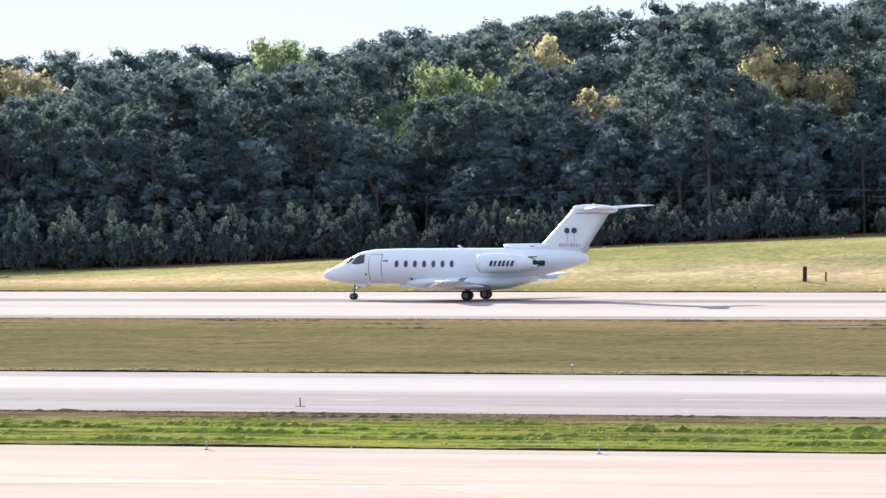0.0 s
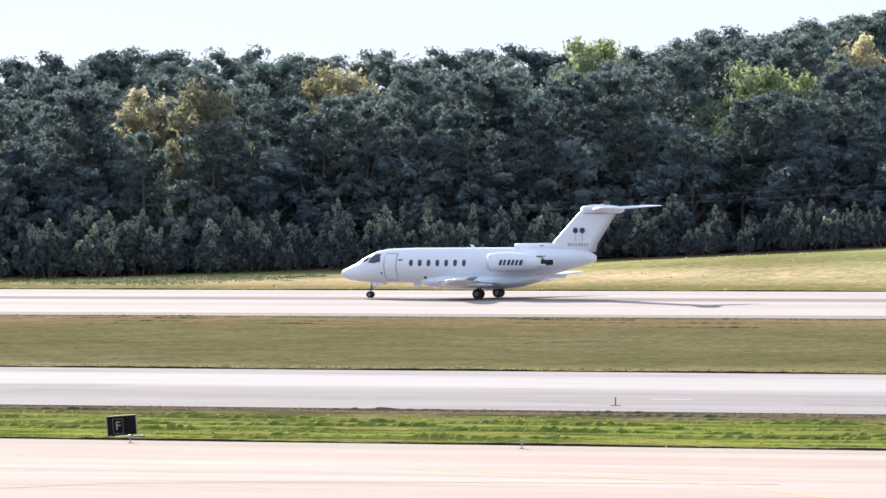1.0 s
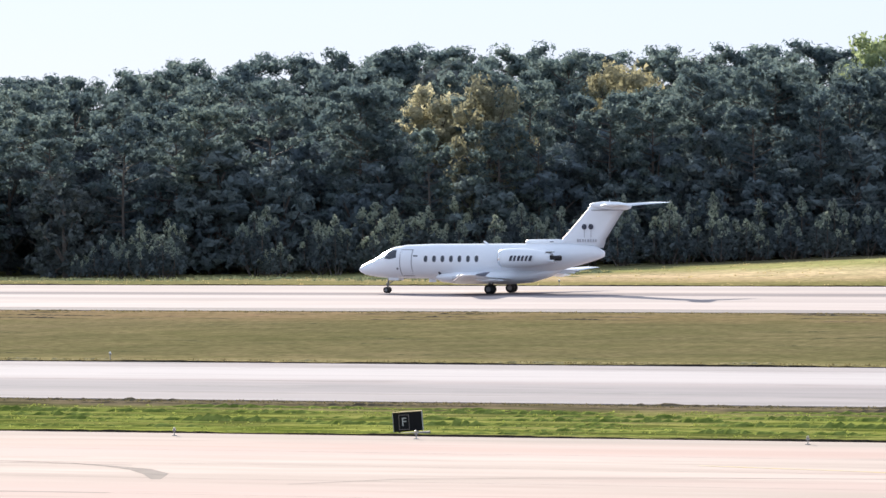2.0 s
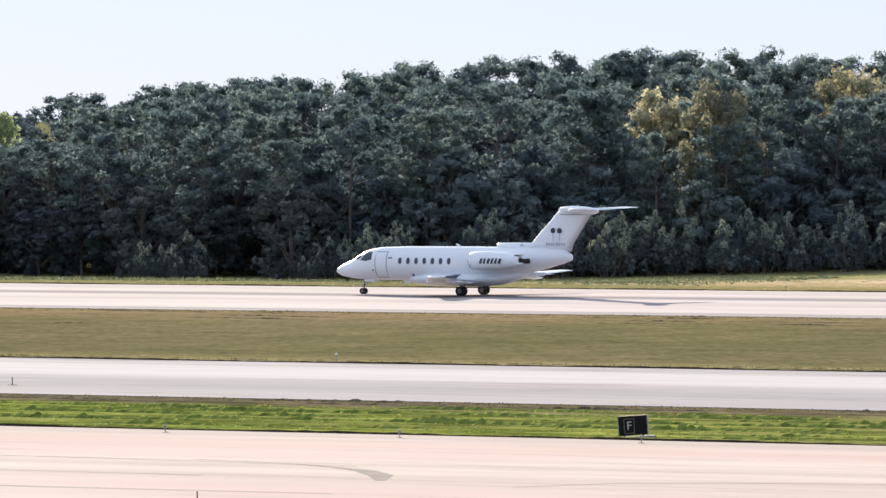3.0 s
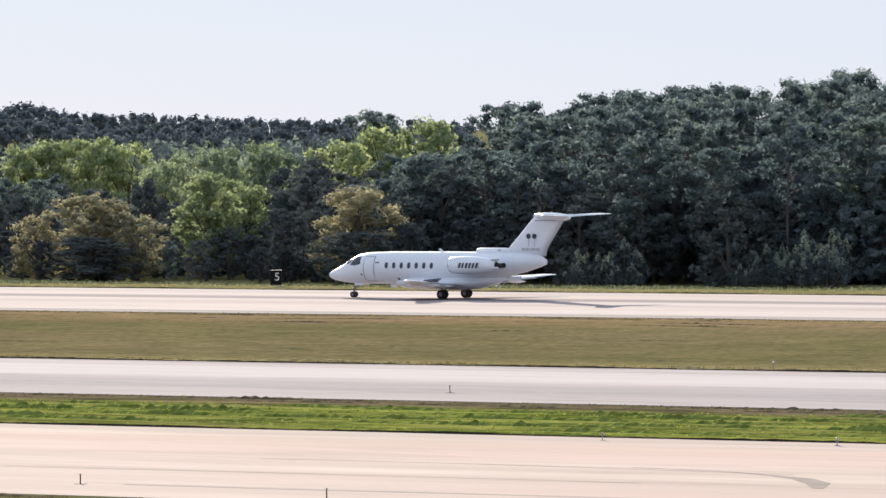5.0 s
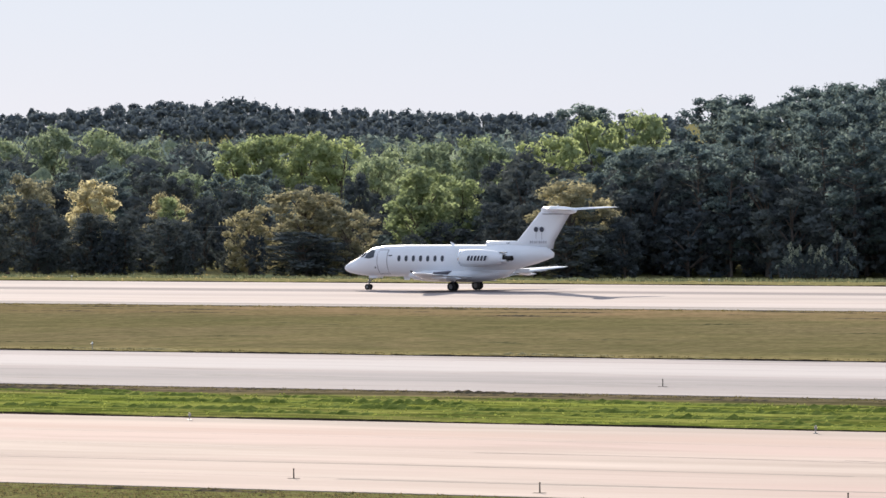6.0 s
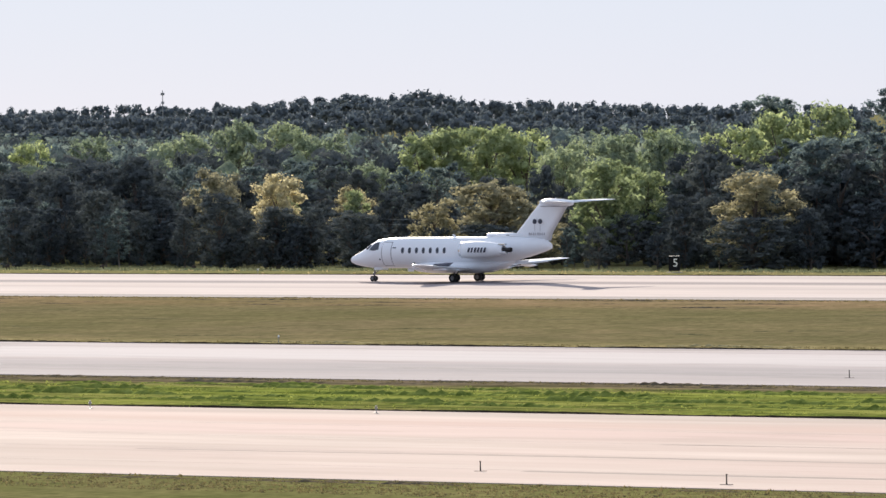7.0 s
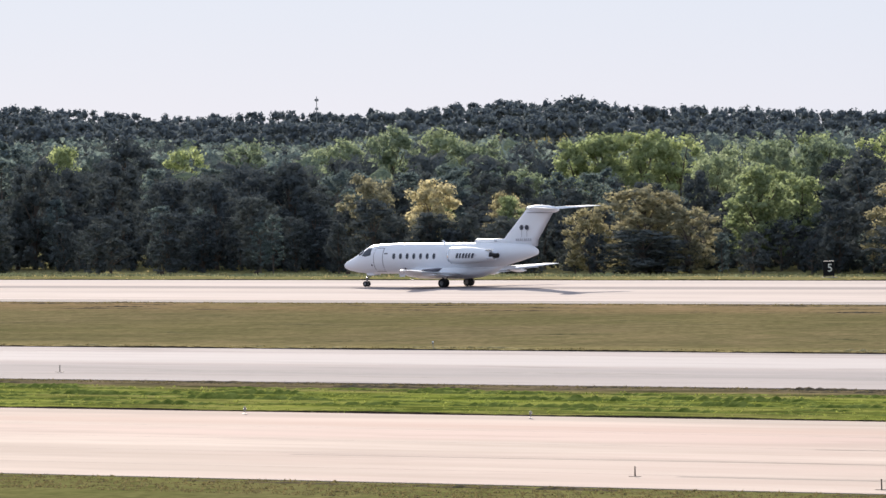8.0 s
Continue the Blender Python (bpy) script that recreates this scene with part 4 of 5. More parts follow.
def young_pine(seed):
    """A young pine, feathered to the ground, with several upright leaders."""
    r = np.random.default_rng(seed)
    wood, cs, rs, fresh = [], [], [], []
    leaders = [(0.0, 0.0, 1.0)] + [(0.2 * math.cos(t), 0.2 * math.sin(t), 0.6 + 0.32 * r.random()) for t in r.random(3) * 6.28]
    for lx, ly, top in leaders:
        wood.append(limb_tube([(lx * 0.3, ly * 0.3, -0.03), (lx, ly, top * 0.4), (lx * 1.1, ly, top * 0.97)], (0.014, 0.009, 0.003), 5))
        n = int(20 * top)
        for i in range(n):
            u = (i + r.random()) / n
            z = top * (0.06 + 0.86 * u)
            reach = (0.2 * (1 - u) ** 0.9 + 0.02) * (0.55 + 0.7 * r.random())
            t = 2.4 * i + r.normal(0, 0.5)
            p2 = np.array([lx + math.cos(t) * reach, ly + math.sin(t) * reach, z + 0.5 * reach])
            wood.append(limb_tube([(lx, ly, z), p2], (0.004, 0.0015), 3))
            cs.append(p2 + (0, 0, 0.02))
            g = 0.03 + 0.028 * (1 - u)
            rs.append((g, g, g * 1.9))
            # upper clumps take the pale tip colour that imitates sunlight
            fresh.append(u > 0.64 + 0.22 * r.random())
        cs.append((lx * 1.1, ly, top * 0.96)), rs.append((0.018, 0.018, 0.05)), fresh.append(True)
    cs, rs, lit_ = np.array(cs), np.array(rs), np.array(fresh)
    return make_tree("young_pine", "young bushy green pine at the woods' edge", "tree", wood, [joined([puffs(r, cs, rs * 0.5, 1, 0.4), tufts(r, cs[~lit_], rs[~lit_], 20, 0.048, 2.6)]), tufts(r, cs[lit_], rs[lit_], 28, 0.04, 2.6)], YOUNG)


def broadleaf(seed, leaf_mat, label, width=0.3, low=0.2, count=60, size=0.031, lobes=60, name="broadleaf_tree"):
    """A spreading tree: forked limbs, lobed leafy crown with gaps."""
    r = np.random.default_rng(seed)
    wood = [limb_tube([(0, 0, -0.03), (0.01, 0.005, 0.2), (0.0, -0.01, 0.45), (0.01, 0, 0.75)], (0.024, 0.019, 0.012, 0.004), 7)]
    cs, rs = [], []
    for i in range(lobes):
        u = (i + r.random()) / lobes
        z = low + (0.93 - low) * u
        w = width * math.sqrt(max(0.05, 1 - ((u - 0.45) / 0.64) ** 2))
        t, q = 2.4 * i + r.normal(0, 0.5), math.sqrt(r.random()) * 0.95
        p = np.array([math.cos(t) * w * q, math.sin(t) * w * q, z + r.normal(0, 0.02)])
        if i % 3 == 0:
            b0 = np.array([0, 0, max(0.12, z - 0.28 * (0.4 + q))])
            wood.append(limb_tube([b0, b0 * 0.5 + p * 0.5 + (0, 0, 0.02), p], (0.009, 0.006, 0.002), 5))
        g = 0.08 * (0.6 + 0.7 * r.random())
        cs.append(p)
        rs.append((g * 1.1, g * 1.1, g * 0.85))
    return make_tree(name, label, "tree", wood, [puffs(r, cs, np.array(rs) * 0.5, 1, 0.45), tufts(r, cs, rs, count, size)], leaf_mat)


PINES = [pine(11), pine(12, 0.36, 0.15), pine(13, 0.5, 0.19), pine(14, 0.32, 0.16), pine(15, 0.45, 0.2), pine(16, 0.55, 0.17)]
SCRUB = dict(name="scrub_pine", label="dark bushy pine with low branches")
LOW_PINES = [pine(21, 0.12, 0.2, **SCRUB), pine(22, 0.18, 0.22, **SCRUB), pine(23, 0.1, 0.17, **SCRUB)]
YOUNGS = [young_pine(s) for s in (31, 32, 33, 34, 35, 36)]
LIMES = [broadleaf(41, LIME, "spring tree with fresh yellow-green leaves"), broadleaf(42, LIME, "spring tree with fresh yellow-green leaves", 0.26, 0.15)]
SAGES = [broadleaf(51, SAGE, "leafy grey-green tree in mixed woods"), broadleaf(52, SAGE, "leafy grey-green tree in mixed woods", 0.34)]
GOLDS = [broadleaf(61, GOLD, "tree with golden yellow catkins in bloom", 0.3, 0.35)]
TANS = [broadleaf(71, TAN, "half-bare tree with tan brown buds", 0.36, 0.08, 62, 0.03, 62), broadleaf(72, TAN, "half-bare tree with tan brown buds", 0.3, 0.1, 62, 0.03, 56)]
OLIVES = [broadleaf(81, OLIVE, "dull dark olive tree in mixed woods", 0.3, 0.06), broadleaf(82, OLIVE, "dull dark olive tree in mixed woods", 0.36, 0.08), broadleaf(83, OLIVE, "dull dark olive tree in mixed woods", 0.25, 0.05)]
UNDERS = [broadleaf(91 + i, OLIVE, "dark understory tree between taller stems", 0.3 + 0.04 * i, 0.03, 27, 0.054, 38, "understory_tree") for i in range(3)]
HAZED_UNDERS = [broadleaf(95 + i, HAZED_UNDER, "understory tree beneath tall pines, haze in its leaf colour", 0.28 + 0.05 * i, 0.03, 27, 0.054, 38, "understory_tree") for i in range(3)]
PLACED = set()


SETBACK_AZ, SETBACK = [17, 24, 28, 31, 44], [50, 46, 30, 18, 15]


def plant(kinds, az, y, el, fat=1.0):
    """Stand a tree on the ground, seen from the deck at azimuth az (degrees west of north), in row y, its top at elevation el."""
    ob = kinds[int(RNG.integers(len(kinds)))]
    y = y + float(np.interp(az, SETBACK_AZ, SETBACK))
    x = -math.tan(radians(az)) * y
    g = float(land(x, y))
    height = max(2.0, EYE + math.hypot(x, y) * math.tan(radians(el)) - g)
    m = pose(x, y, g, 0, 0, float(RNG.random() * 360)) @ Matrix.Diagonal((height * fat, height * fat, height, 1))
    if ob.name in PLACED:
        return copy_thing(ob, m @ Matrix.Diagonal((1 / ob.scale.x, 1 / ob.scale.y, 1 / ob.scale.z, 1)))
    PLACED.add(ob.name)
    ob.matrix_basis = m
    return ob


SKY_AZ = [17, 19.5, 20.7, 21.7, 22.6, 24.0, 25.0, 26.4, 28.0, 29.2, 30.6, 31.7, 32.6, 33.5, 34.2, 35.0, 36.0]
SKY_EL = [0.74, 0.7, 0.66, 0.61, 0.49, 0.37, 0.3, 0.285, 0.33, 0.27, 0.2, 0.11, 0.0, -0.05, -0.09, -0.16, -0.25]


def skyline(az):
    return float(np.interp(az, SKY_AZ, SKY_EL))


# trees that stand out: kind, azimuth, row, elevation of the top, width
EAST = [(LIMES, 23.16, 466, 0.25, 4.0), (LIMES, 22.86, 478, 0.15, 1.7), (GOLDS, 22.36, 500, 0.44, 5.3), (GOLDS, 21.86, 475, 0.01, 2.3), (GOLDS, 20.43, 474, 0.36, 5.0), (TANS, 19.95, 470, 0.2, 5.0), (LIMES, 24.51, 505, 0.47, 6.1), (TANS, 26.70, 488, 0.26, 4.0), (TANS, 27.73, 456, 0.17, 7.6), (GOLDS, 28.17, 468, 0.07, 2.6), (TANS, 26.61, 510, 0.23, 3.0), (LIMES, 24.51, 520, 0.41, 4.2), (SAGES, 23.54, 470, -0.08, 2.5)]
HILL = [(LIMES, 34.44, 500, -0.23, 5.9), (LIMES, 34.09, 510, -0.11, 4.8), (LIMES, 33.74, 520, -0.05, 4.8), (SAGES, 35.02, 500, -0.27, 4.7), (LIMES, 35.54, 458, -0.5, 6.6), (LIMES, 35.19, 465, -0.60, 4.6), (SAGES, 35.91, 500, -0.40, 3.5), (TANS, 34.31, 448, -0.61, 7.5), (TANS, 36.12, 450, -0.82, 4.3), (TANS, 36.38, 452, -0.72, 3.7), (LIMES, 34.70, 490, -0.42, 3.4), (SAGES, 35.44, 540, -0.28, 3.2), (LIMES, 35.47, 468, -0.53, 5.6), (OLIVES, 34.89, 450, -0.79, 4.0)]
WEST = [(TANS, 36.48, 450, -0.66, 7.6), (TANS, 36.95, 448, -0.81, 3.7), (GOLDS, 38.25, 456, -0.58, 4.8), (LIMES, 38.18, 460, -0.74, 2.2), (LIMES, 37.61, 462, -0.72, 1.9), (TANS, 37.62, 468, -0.69, 3.4), (OLIVES, 39.41, 465, -0.40, 6.9), (TANS, 38.74, 460, -0.53, 4.8), (OLIVES, 40.02, 458, -0.55, 4.4), (OLIVES, 36.06, 475, -0.53, 4.3), (OLIVES, 37.32, 462, -0.70, 3.3), (OLIVES, 39.69, 452, -0.66, 4.3), (OLIVES, 40.44, 460, -0.51, 5.4), (OLIVES, 41.52, 460, -0.34, 6.0), (OLIVES, 38.25, 447, -0.84, 5.0), (OLIVES, 38.72, 447, -0.72, 5.0), (OLIVES, 37.62, 447, -0.9, 4.5), (OLIVES, 36.5, 444, -1.02, 7.0), (OLIVES, 34.33, 443, -0.98, 6.0)]
VALLEY = [(SAGES, 38.99, 640, -0.24, 6.4), (SAGES, 38.57, 660, -0.14, 6.2), (SAGES, 38.17, 660, -0.16, 6.2), (SAGES, 37.85, 660, -0.24, 5.4), (LIMES, 37.05, 600, -0.26, 6.0), (LIMES, 36.82, 600, -0.21, 6.8), (LIMES, 36.49, 600, -0.20, 7.6), (LIMES, 36.19, 600, -0.24, 6.5), (SAGES, 35.87, 560, -0.39, 4.5), (LIMES, 35.40, 560, -0.30, 6.0), (LIMES, 35.03, 560, -0.24, 6.5), (LIMES, 34.61, 540, -0.30, 5.3), (SAGES, 39.78, 640, -0.23, 4.1), (LIMES, 40.25, 640, -0.27, 4.1), (LIMES, 41.28, 560, -0.24, 4.2), (SAGES, 35.68, 580, -0.31, 4.1)]


def cleared(az, y, el):
    """Lower a tree's top where it would hide one of those."""
    for kinds, a_, row, top, wide in EAST + HILL + WEST[:-5] + VALLEY:
        half = math.degrees(wide / 2 / 560)
        if y < row + (6 if top < 0.25 else 0) and abs(az - a_) < half + (0.12 if top > 0.35 or -0.35 < top < 0 else 0.28 if a_ < 33 else 0.2):
            el = min(el, top - min(0.26 if top > 0.3 else 0.42 if a_ < 33 else 0.3, 0.055 * wide + 0.1 if a_ < 36 else 0.045 * wide) - 0.08 * float(RNG.random()))
    return el


# pine woods north of the runway
for k, (y, n) in enumerate(((455, 40), (465, 36), (476, 36), (489, 38), (504, 44), (520, 62))):
    for i in range(n):
        az = 17.6 + (34.9 - 17.6) * (i + 0.5 + RNG.normal(0, 0.3)) / n
        drop = 0.36 * (1 - k / 5) ** 1.3
        el = skyline(az) - drop * (0.6 + 0.8 * RNG.random()) - 0.11 * RNG.random() ** 2 + 0.02
        kinds = PINES if RNG.random() < 0.86 else (LOW_PINES if RNG.random() < 0.6 else OLIVES)
        if k < 2 and RNG.random() < 0.25:
            kinds = LOW_PINES
        plant(kinds, az, y + RNG.normal(0, 2.5), cleared(az, y, el), 0.9 + 0.35 * RNG.random())
# undergrowth that closes the woods between the stems
for k, y in enumerate((453.5, 459, 464, 471, 482)):
    n = 42
    for i in range(n):
        az = 17.4 + (34.9 - 17.4) * (i + 0.5 + RNG.normal(0, 0.35)) / n
        el = skyline(az) * 0.5 - 0.82 + 0.3 * RNG.random() + 0.07 * k - (0.1 if k == 0 else 0)
        plant(HAZED_UNDERS if az < 31 else UNDERS, az, y + RNG.normal(0, 2), el, 1.0 + 0.5 * RNG.random())
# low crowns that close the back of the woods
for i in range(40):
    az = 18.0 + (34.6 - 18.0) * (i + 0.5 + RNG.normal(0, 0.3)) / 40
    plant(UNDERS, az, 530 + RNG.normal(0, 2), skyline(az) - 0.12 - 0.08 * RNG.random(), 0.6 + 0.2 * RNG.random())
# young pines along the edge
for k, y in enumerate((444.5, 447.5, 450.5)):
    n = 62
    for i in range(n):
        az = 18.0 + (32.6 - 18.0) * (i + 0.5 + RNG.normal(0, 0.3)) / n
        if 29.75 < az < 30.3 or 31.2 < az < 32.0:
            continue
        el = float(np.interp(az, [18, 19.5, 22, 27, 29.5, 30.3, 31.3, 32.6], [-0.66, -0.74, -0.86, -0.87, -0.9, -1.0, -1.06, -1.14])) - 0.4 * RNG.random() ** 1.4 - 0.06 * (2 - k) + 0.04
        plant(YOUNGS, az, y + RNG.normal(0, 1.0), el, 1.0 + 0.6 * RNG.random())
# mixed woods to the west, falling into the valley
for k, (y, e) in enumerate(((447, -1.0), (452, -0.82), (460, -0.68), (472, -0.58), (490, -0.5), (520, -0.43), (560, -0.37))):
    n = 23
    for i in range(n):
        az = 33.6 + (43.2 - 33.6) * (i + 0.5 + RNG.normal(0, 0.3)) / n
        el = min(e + 0.07 * RNG.normal() + (0.16 if az > 39.3 else 0.0) + (0.1 if az < 34.8 else 0.0), -0.2)
        q = RNG.random()
        kinds = OLIVES if q < 0.62 else LOW_PINES
        if k >= 4:
            kinds = LOW_PINES if q < 0.5 else SAGES if q < 0.64 and az < 39 else LIMES if q < 0.74 and az < 38 else OLIVES
        plant(kinds, az, y + RNG.normal(0, 2), cleared(az, y, el), 0.95 + 0.35 * RNG.random())
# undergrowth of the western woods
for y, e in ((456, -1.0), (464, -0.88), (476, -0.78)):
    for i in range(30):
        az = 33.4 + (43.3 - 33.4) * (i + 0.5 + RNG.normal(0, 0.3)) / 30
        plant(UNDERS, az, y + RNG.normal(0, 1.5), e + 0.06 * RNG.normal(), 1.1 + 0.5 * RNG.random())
# trees that stand out, with their crowns' full width
for kinds, az, y, el, wide in EAST + HILL + WEST + VALLEY:
    setback = float(np.interp(az, SETBACK_AZ, SETBACK))
    height = max(3.0, EYE + (y + setback) / math.cos(radians(az)) * math.tan(radians(el)))
    plant(kinds, az, y, el, max(wide / (0.66 * height), 0.8))


# ---- distant wooded hills ----
def far_woods(name, label, rows, leaf_mat, az0, az1, crest, seed, size, count):
    """Distant tree crowns over a ridge, all one mass."""
    r = np.random.default_rng(seed)
    hearts, pieces, stems = [], [], []
    for y, step, dip in rows:
        az = az0
        while az < az1:
            az += math.degrees(step / (y / math.cos(radians(az)) ** 2)) * (0.6 + 0.8 * r.random())
            x = -math.tan(radians(az)) * y
            top = EYE + math.hypot(x, y) * math.tan(radians(crest(az) - dip - 0.05 * r.random() ** 1.5))
            g = float(land(x, y))
            n = 11
            w = step * (0.5 + 0.3 * r.random())
            cs = np.stack([x + r.normal(0, w * 0.5, n), y + r.normal(0, w * 0.4, n), top - w * 0.45 - w * 1.6 * r.random(n) ** 1.3], 1)
            cs[0] = (x, y, top - w * 0.4)
            rs = np.full((n, 3), w * 0.42) * (0.75 + 0.5 * r.random((n, 1)))
            hearts.append(puffs(r, cs, rs * 0.6, 1, 0.45))
            pieces.append(tufts(r, cs, rs, count, size * (0.8 + 0.4 * r.random())))
            stems.append(limb_tube([(x, y, g - 0.3), (x, y, top - w)], (0.25, 0.1), 4))
    ob = crown_mesh(name, [joined(hearts), joined(pieces)], leaf_mat)
    tagged(ob, label, "woods", kind="stuff")
    v, f = joined(stems)
    from_arrays("trunks", v, f, BARK, ob)


ridge = lambda az: float(np.interp(az, [33, 34.5, 35.5, 36.4, 37.1, 37.8, 38.6, 39.5, 40.4, 41.8, 44], [-0.08, -0.04, -0.01, 0.03, 0.11, 0.08, 0.03, 0.03, 0.01, 0.13, 0.12]))
valley = lambda az: float(np.interp(az, [33, 35, 37, 38.5, 39.2, 41, 44], [-0.16, -0.17, -0.2, -0.14, -0.2, -0.14, -0.12]))
# the ridge's haze is in its leaf colour
far_woods("distant_woods", "dark wooded ridge on the horizon, haze tint in its leaves", ((1500, 5, 0.04), (1460, 5, 0.08), (1420, 5, 0.12), (1550, 4.5, 0.01), (1340, 5.5, 0.17)), HAZED_PINE, 33.3, 43.5, ridge, 101, 0.8, 20)
far_woods("valley_woods", "spring-green woods across the valley", ((640, 17, 0.14), (760, 15, 0.06), (900, 15, 0.03)), SAGE, 34.4, 39.6, valley, 102, 0.8, 52)
far_woods("grey_valley_woods", "dull grey-green woods across the valley", ((640, 9, 0.16), (760, 9, 0.1), (900, 8, 0.05)), OLIVE, 34.4, 43.5, valley, 104, 0.8, 52)
far_woods("valley_pines", "dark pines among woods across the valley", ((690, 9, 0.12), (1000, 7, 0.04), (820, 10, 0.05)), PINE, 34.4, 43.5, valley, 103, 0.8, 52)


def radio_mast():
    s = new("radio_mast")
    tagged(s, "slim distant radio mast on the wooded ridge", "mast")
    az, y = 39.18, 1480
    x = -math.tan(radians(az)) * y
    g = float(land(x, y))
    top = EYE + math.hypot(x, y) * math.tan(radians(0.12))
    s.matrix_basis = pose(x, y, g)
    hgt = top - g
    part("shaft", rod((0, 0, -1), (0, 0, hgt), 0.16, 0.1, 8), GALV, s)
    for z, w in ((hgt - 1.0, 0.55), (hgt - 3.4, 0.45)):
        part("platform", rod((0, 0, z - 0.35), (0, 0, z + 0.35), w, n=10), GALV, s)


radio_mast()


# ---- grass tufts ----
def blades(name, label, mat, x0, x1, ys, n, height, seed, spread=0.0):
    """Tufts of upright blades; ys: the strip's edges."""
    r = np.random.default_rng(seed)
    x = x0 + (x1 - x0) * r.random(n)
    y = ys[0] + (ys[1] - ys[0]) * r.random(n)
    # rows wander and break up
    y = y + spread * (np.sin(x * 0.21 + seed) + np.sin(x * 0.083 + 2 * seed)) * 0.5 + spread * r.normal(0, 0.25, n)
    keep = np.sin(x * 0.37 + seed * 1.7) + np.sin(x * 0.113 + seed) + r.normal(0, 0.8, n) > (-0.3 if spread else -9)
    x, y = x[keep], y[keep]
    n = len(x)
    z = land(x, y)
    k = 4
    px, py, pz = (np.repeat(c, k) for c in (x, y, z))
    px, py = px + r.normal(0, 0.12, n * k), py + r.normal(0, 0.08, n * k)
    t = r.random(n * k) * math.pi
    w = 0.03 + 0.05 * r.random(n * k)
    h = np.repeat(height * (0.4 + 0.9 * r.random(n) ** 2), k) * (0.7 + 0.6 * r.random(n * k))
    lx, ly = r.normal(0, 0.5, n * k) * h, r.normal(0, 0.5, n * k) * h
    v = np.stack([np.stack([px - np.cos(t) * w, py - np.sin(t) * w, pz - 0.01], 1), np.stack([px + np.cos(t) * w, py + np.sin(t) * w, pz - 0.01], 1), np.stack([px + lx, py + ly, pz + h], 1)], 1).reshape(-1, 3)
    ob = from_arrays(name, v, np.arange(3 * n * k).reshape(-1, 3), mat)
    return tagged(ob, label, "grass", kind="stuff")


blades("green_grass", "lush green mown grass strip", GRASS_GREEN, -245, -65, (233.4, 254.0), 4000, 0.07, 1)


def windrow(name, label, mat, y, x0, x1, high, seed, wander=0.7, bare=0.0):
    """A ragged low ridge of cut grass or clods, broken by gaps."""
    r = np.random.default_rng(seed)
    n = int((x1 - x0) / 0.22)
    xs = np.linspace(x0, x1, n)
    wave_ = lambda f: np.sin(xs * f + 9 * r.random()) + np.sin(xs * f * 2.3 + 9 * r.random()) * 0.7 + np.sin(xs * f * 5.1 + 9 * r.random()) * 0.5
    h = high * np.clip(0.55 + 0.4 * wave_(0.21) - bare, 0, 1.3) * (0.3 + 1.4 * r.random(n)) - 0.02
    mid = y + wander * 0.5 * wave_(0.06) + r.normal(0, 0.06, n)
    w = 0.35 + 0.2 * r.random(n)
    lie = land(xs, mid)
    rows = [(mid - w, lie - 0.03), (mid - w * 0.45, lie + h * 0.8), (mid, lie + h), (mid + w * 0.5, lie + h * 0.75 * r.random(n)), (mid + w * 1.2, lie - 0.03)]
    v = np.concatenate([np.stack([xs, yy, zz], 1) for yy, zz in rows])
    q = np.arange((len(rows) - 1) * (n - 1))
    k = (q // (n - 1)) * n + q % (n - 1)
    return tagged(from_arrays(name, v, np.stack([k, k + 1, k + n + 1, k + n], 1), mat), label, "grass", kind="stuff")


for k, (y, high) in enumerate(((235.6, 0.07), (238.3, 0.12), (240.9, 0.15), (243.4, 0.17), (246.2, 0.16), (248.7, 0.14), (251.2, 0.12), (253.3, 0.1))):
    windrow("grass_windrow", "ragged row of cut green grass", CUT_GRASS, y, -250, -62, high, 20 + k, 0.8, 0.12)
for k, (y, high) in enumerate(((256.0, 0.07), (258.2, 0.08))):
    windrow("brown_clods", "brown clods and dead grass along the taxiway", SOIL_GRASS, y, -265, -70, high, 40 + k, 0.3)
windrow("brown_clods", "brown clods and dead grass beside the apron", SOIL_GRASS, 189.0, -200, -90, 0.06, 44, 0.3)
windrow("straw_fringe", "straw-coloured grass fringe beside the taxiway", STRAW_ROW, 296.4, -310, -85, 0.1, 46, 0.3)
windrow("straw_fringe", "straw-coloured grass fringe beside the taxiway", STRAW_ROW, 298.6, -310, -85, 0.1, 47, 1.0, 0.3)
for k, y in enumerate((354.0, 359.0, 363.5, 366.0)):
    windrow("brown_clods", "brown dead grass beside the runway shoulder", SOIL_GRASS, y, -350, -105, 0.065, 60 + k, 1.5, 0.25)
for k, y in enumerate((308.0, 319.0, 331.0, 343.0)):
    windrow("olive_growth", "low uneven growth in the olive grass", OLIVE_ROW, y, -340, -90, 0.045, 70 + k, 6.0, 0.2)
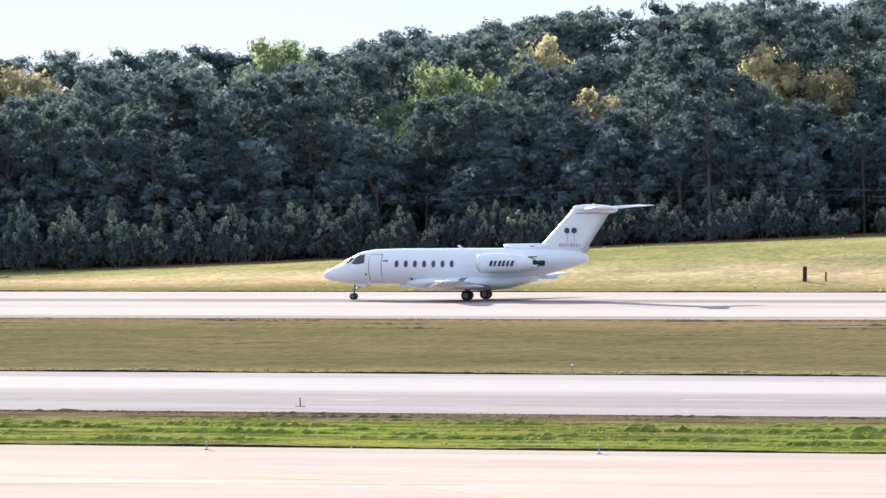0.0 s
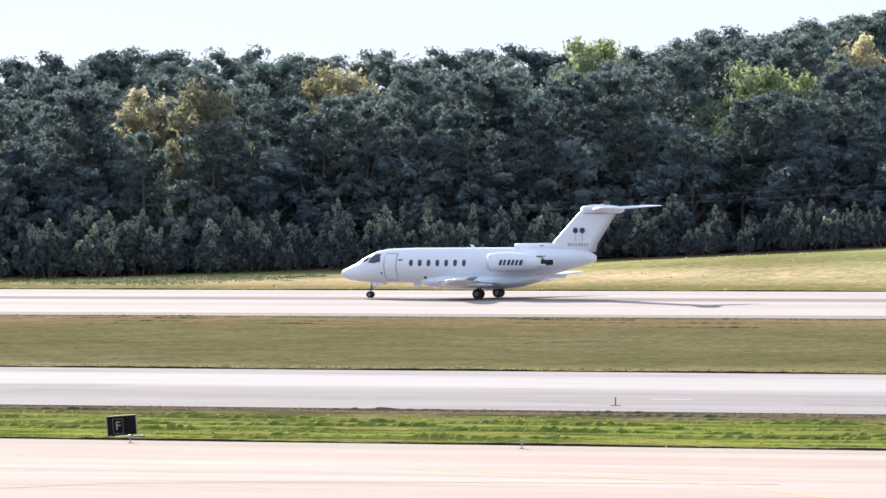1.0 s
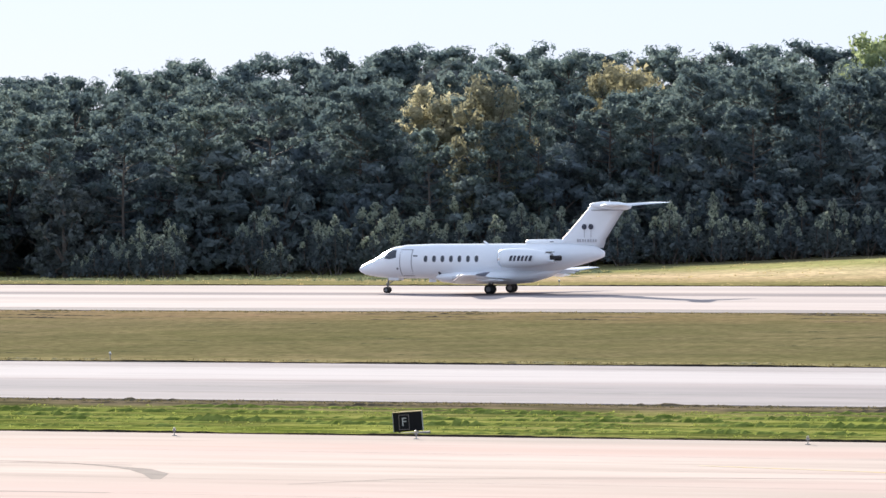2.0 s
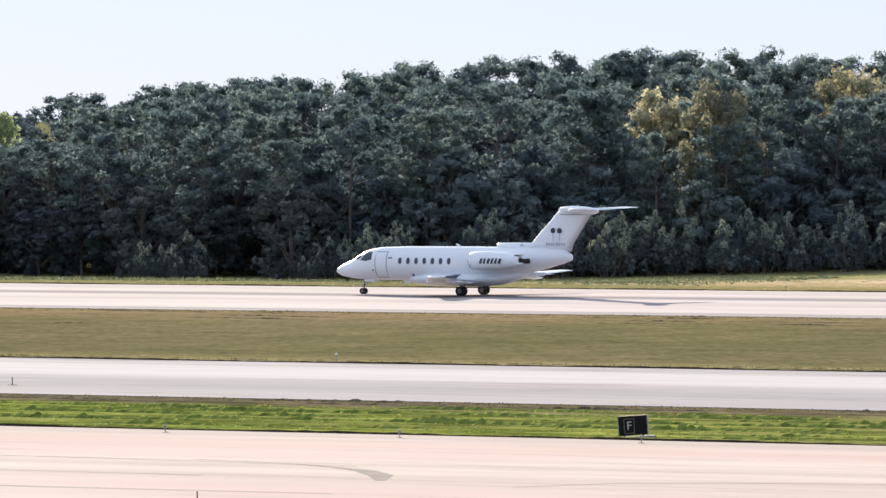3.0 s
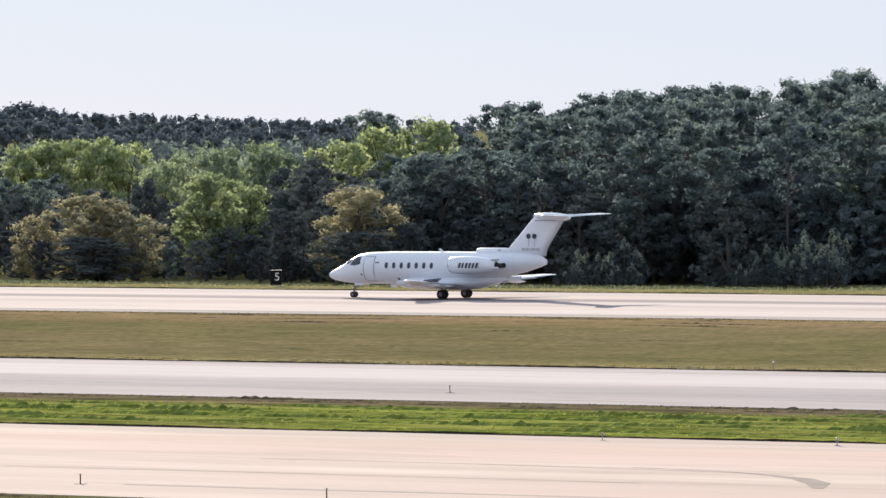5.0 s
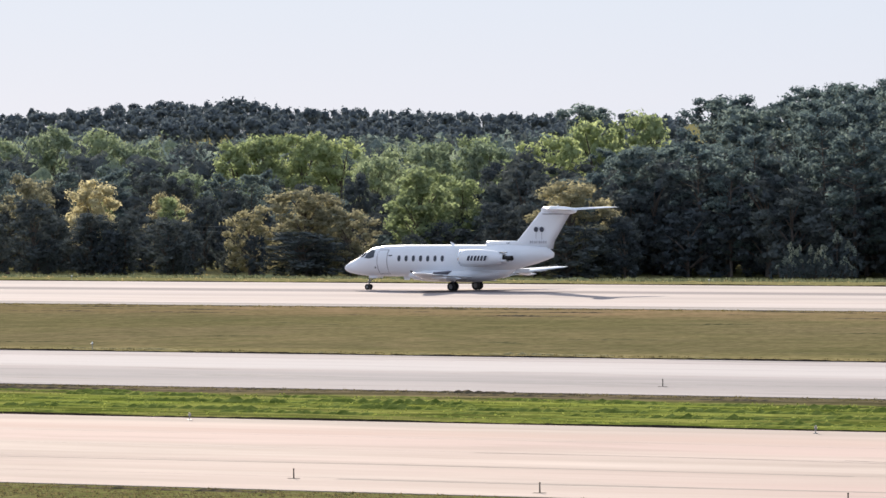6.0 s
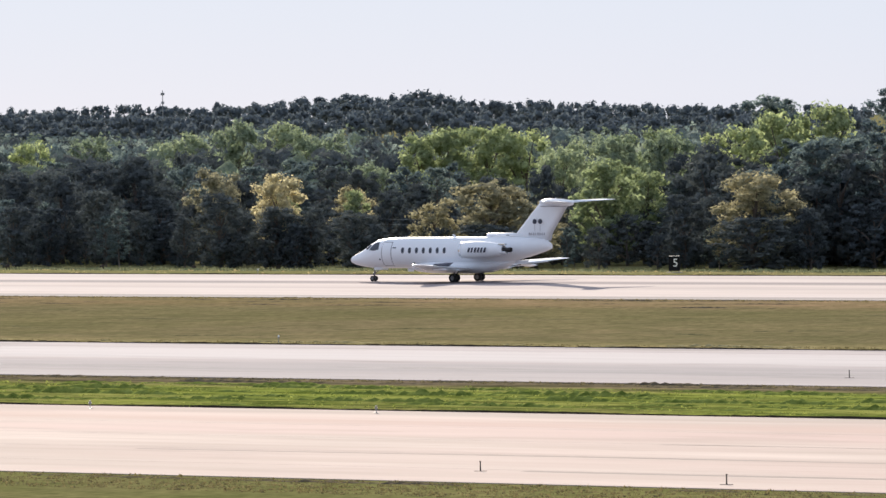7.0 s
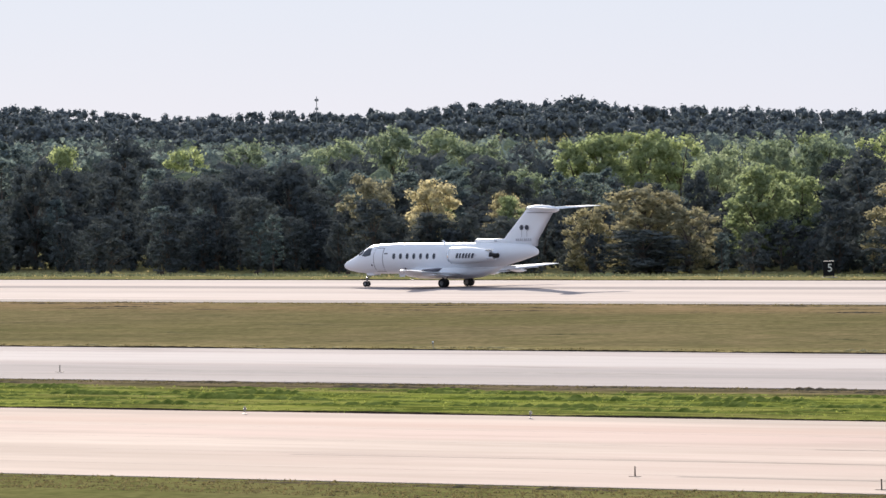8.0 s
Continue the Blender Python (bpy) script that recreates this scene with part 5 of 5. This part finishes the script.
for k, y in enumerate((434.0, 439.0, 444.0)):
    windrow("verge_growth", "low weedy growth on the verge before the woods", WEED_ROW, y, -470, -215, 0.24, 50 + k, 4.0, 0.5)
blades("green_grass", "dense green grass fringe at the apron's edge", GRASS_GREEN, -245, -65, (233.1, 233.7), 2200, 0.1, 2)
blades("dry_grass", "brownish grass fringe at the taxiway's edge", GRASS_DRY, -260, -75, (257.0, 258.95), 2500, 0.06, 3)
blades("dry_grass", "straw fringe of grass at the taxiway's edge", GRASS_DRY, -290, -90, (295.3, 297.5), 3500, 0.12, 5)
blades("dry_grass", "brownish grass fringe beside the runway shoulder", GRASS_DRY, -345, -105, (364.5, 366.75), 2500, 0.07, 6)
blades("dry_grass", "mown olive grass beside the apron", GRASS_DRY, -195, -95, (183.0, 190.0), 5000, 0.06, 9)
blades("verge_grass", "rough straw-coloured grass on the verge", GRASS_STRAW, -430, -130, (415.8, 470.0), 2500, 0.1, 7)
blades("verge_weeds", "dull green weedy fringe before the woods", GRASS_WEED, -450, -225, (427.0, 448.0), 9000, 0.24, 8, 1.5)


# ---- what moves ----
JET_Y = 400.7
# seconds, place along the runway
ROLL = [(0.0, -169.12), (0.5, -179.8), (1.0, -190.17), (1.5, -200.13), (2.0, -209.88), (2.5, -219.52), (3.0, -228.99), (3.5, -238.3), (4.0, -247.57), (4.5, -256.44), (5.0, -265.27), (5.5, -273.92), (6.0, -282.37), (6.5, -290.61), (7.0, -298.59), (7.5, -306.29), (8.0, -313.66)]


def motions():
    walk(JET, [(t, pose(x, JET_Y, 0)) for t, x in ROLL])
    # the wheels spin too fast for rows of less than 90 degrees: the hub looks alike every 72 degrees, so each step is taken modulo 72
    for ob, x, y, r in WHEELS:
        rows, angle, last = [], 0.0, ROLL[0][1]
        for i in range(241):
            t = i / FPS
            step = math.degrees((last - jet_x(t)) / r) % 72
            angle -= step - 72 if step > 36 else step
            last = jet_x(t)
            rows.append((t, pose(x, y, r, 0, angle, 0)))
        walk(ob, rows)


def jet_x(t):
    ts, xs = [q[0] for q in ROLL], [q[1] for q in ROLL]
    return float(np.interp(t, ts, xs))


motions()
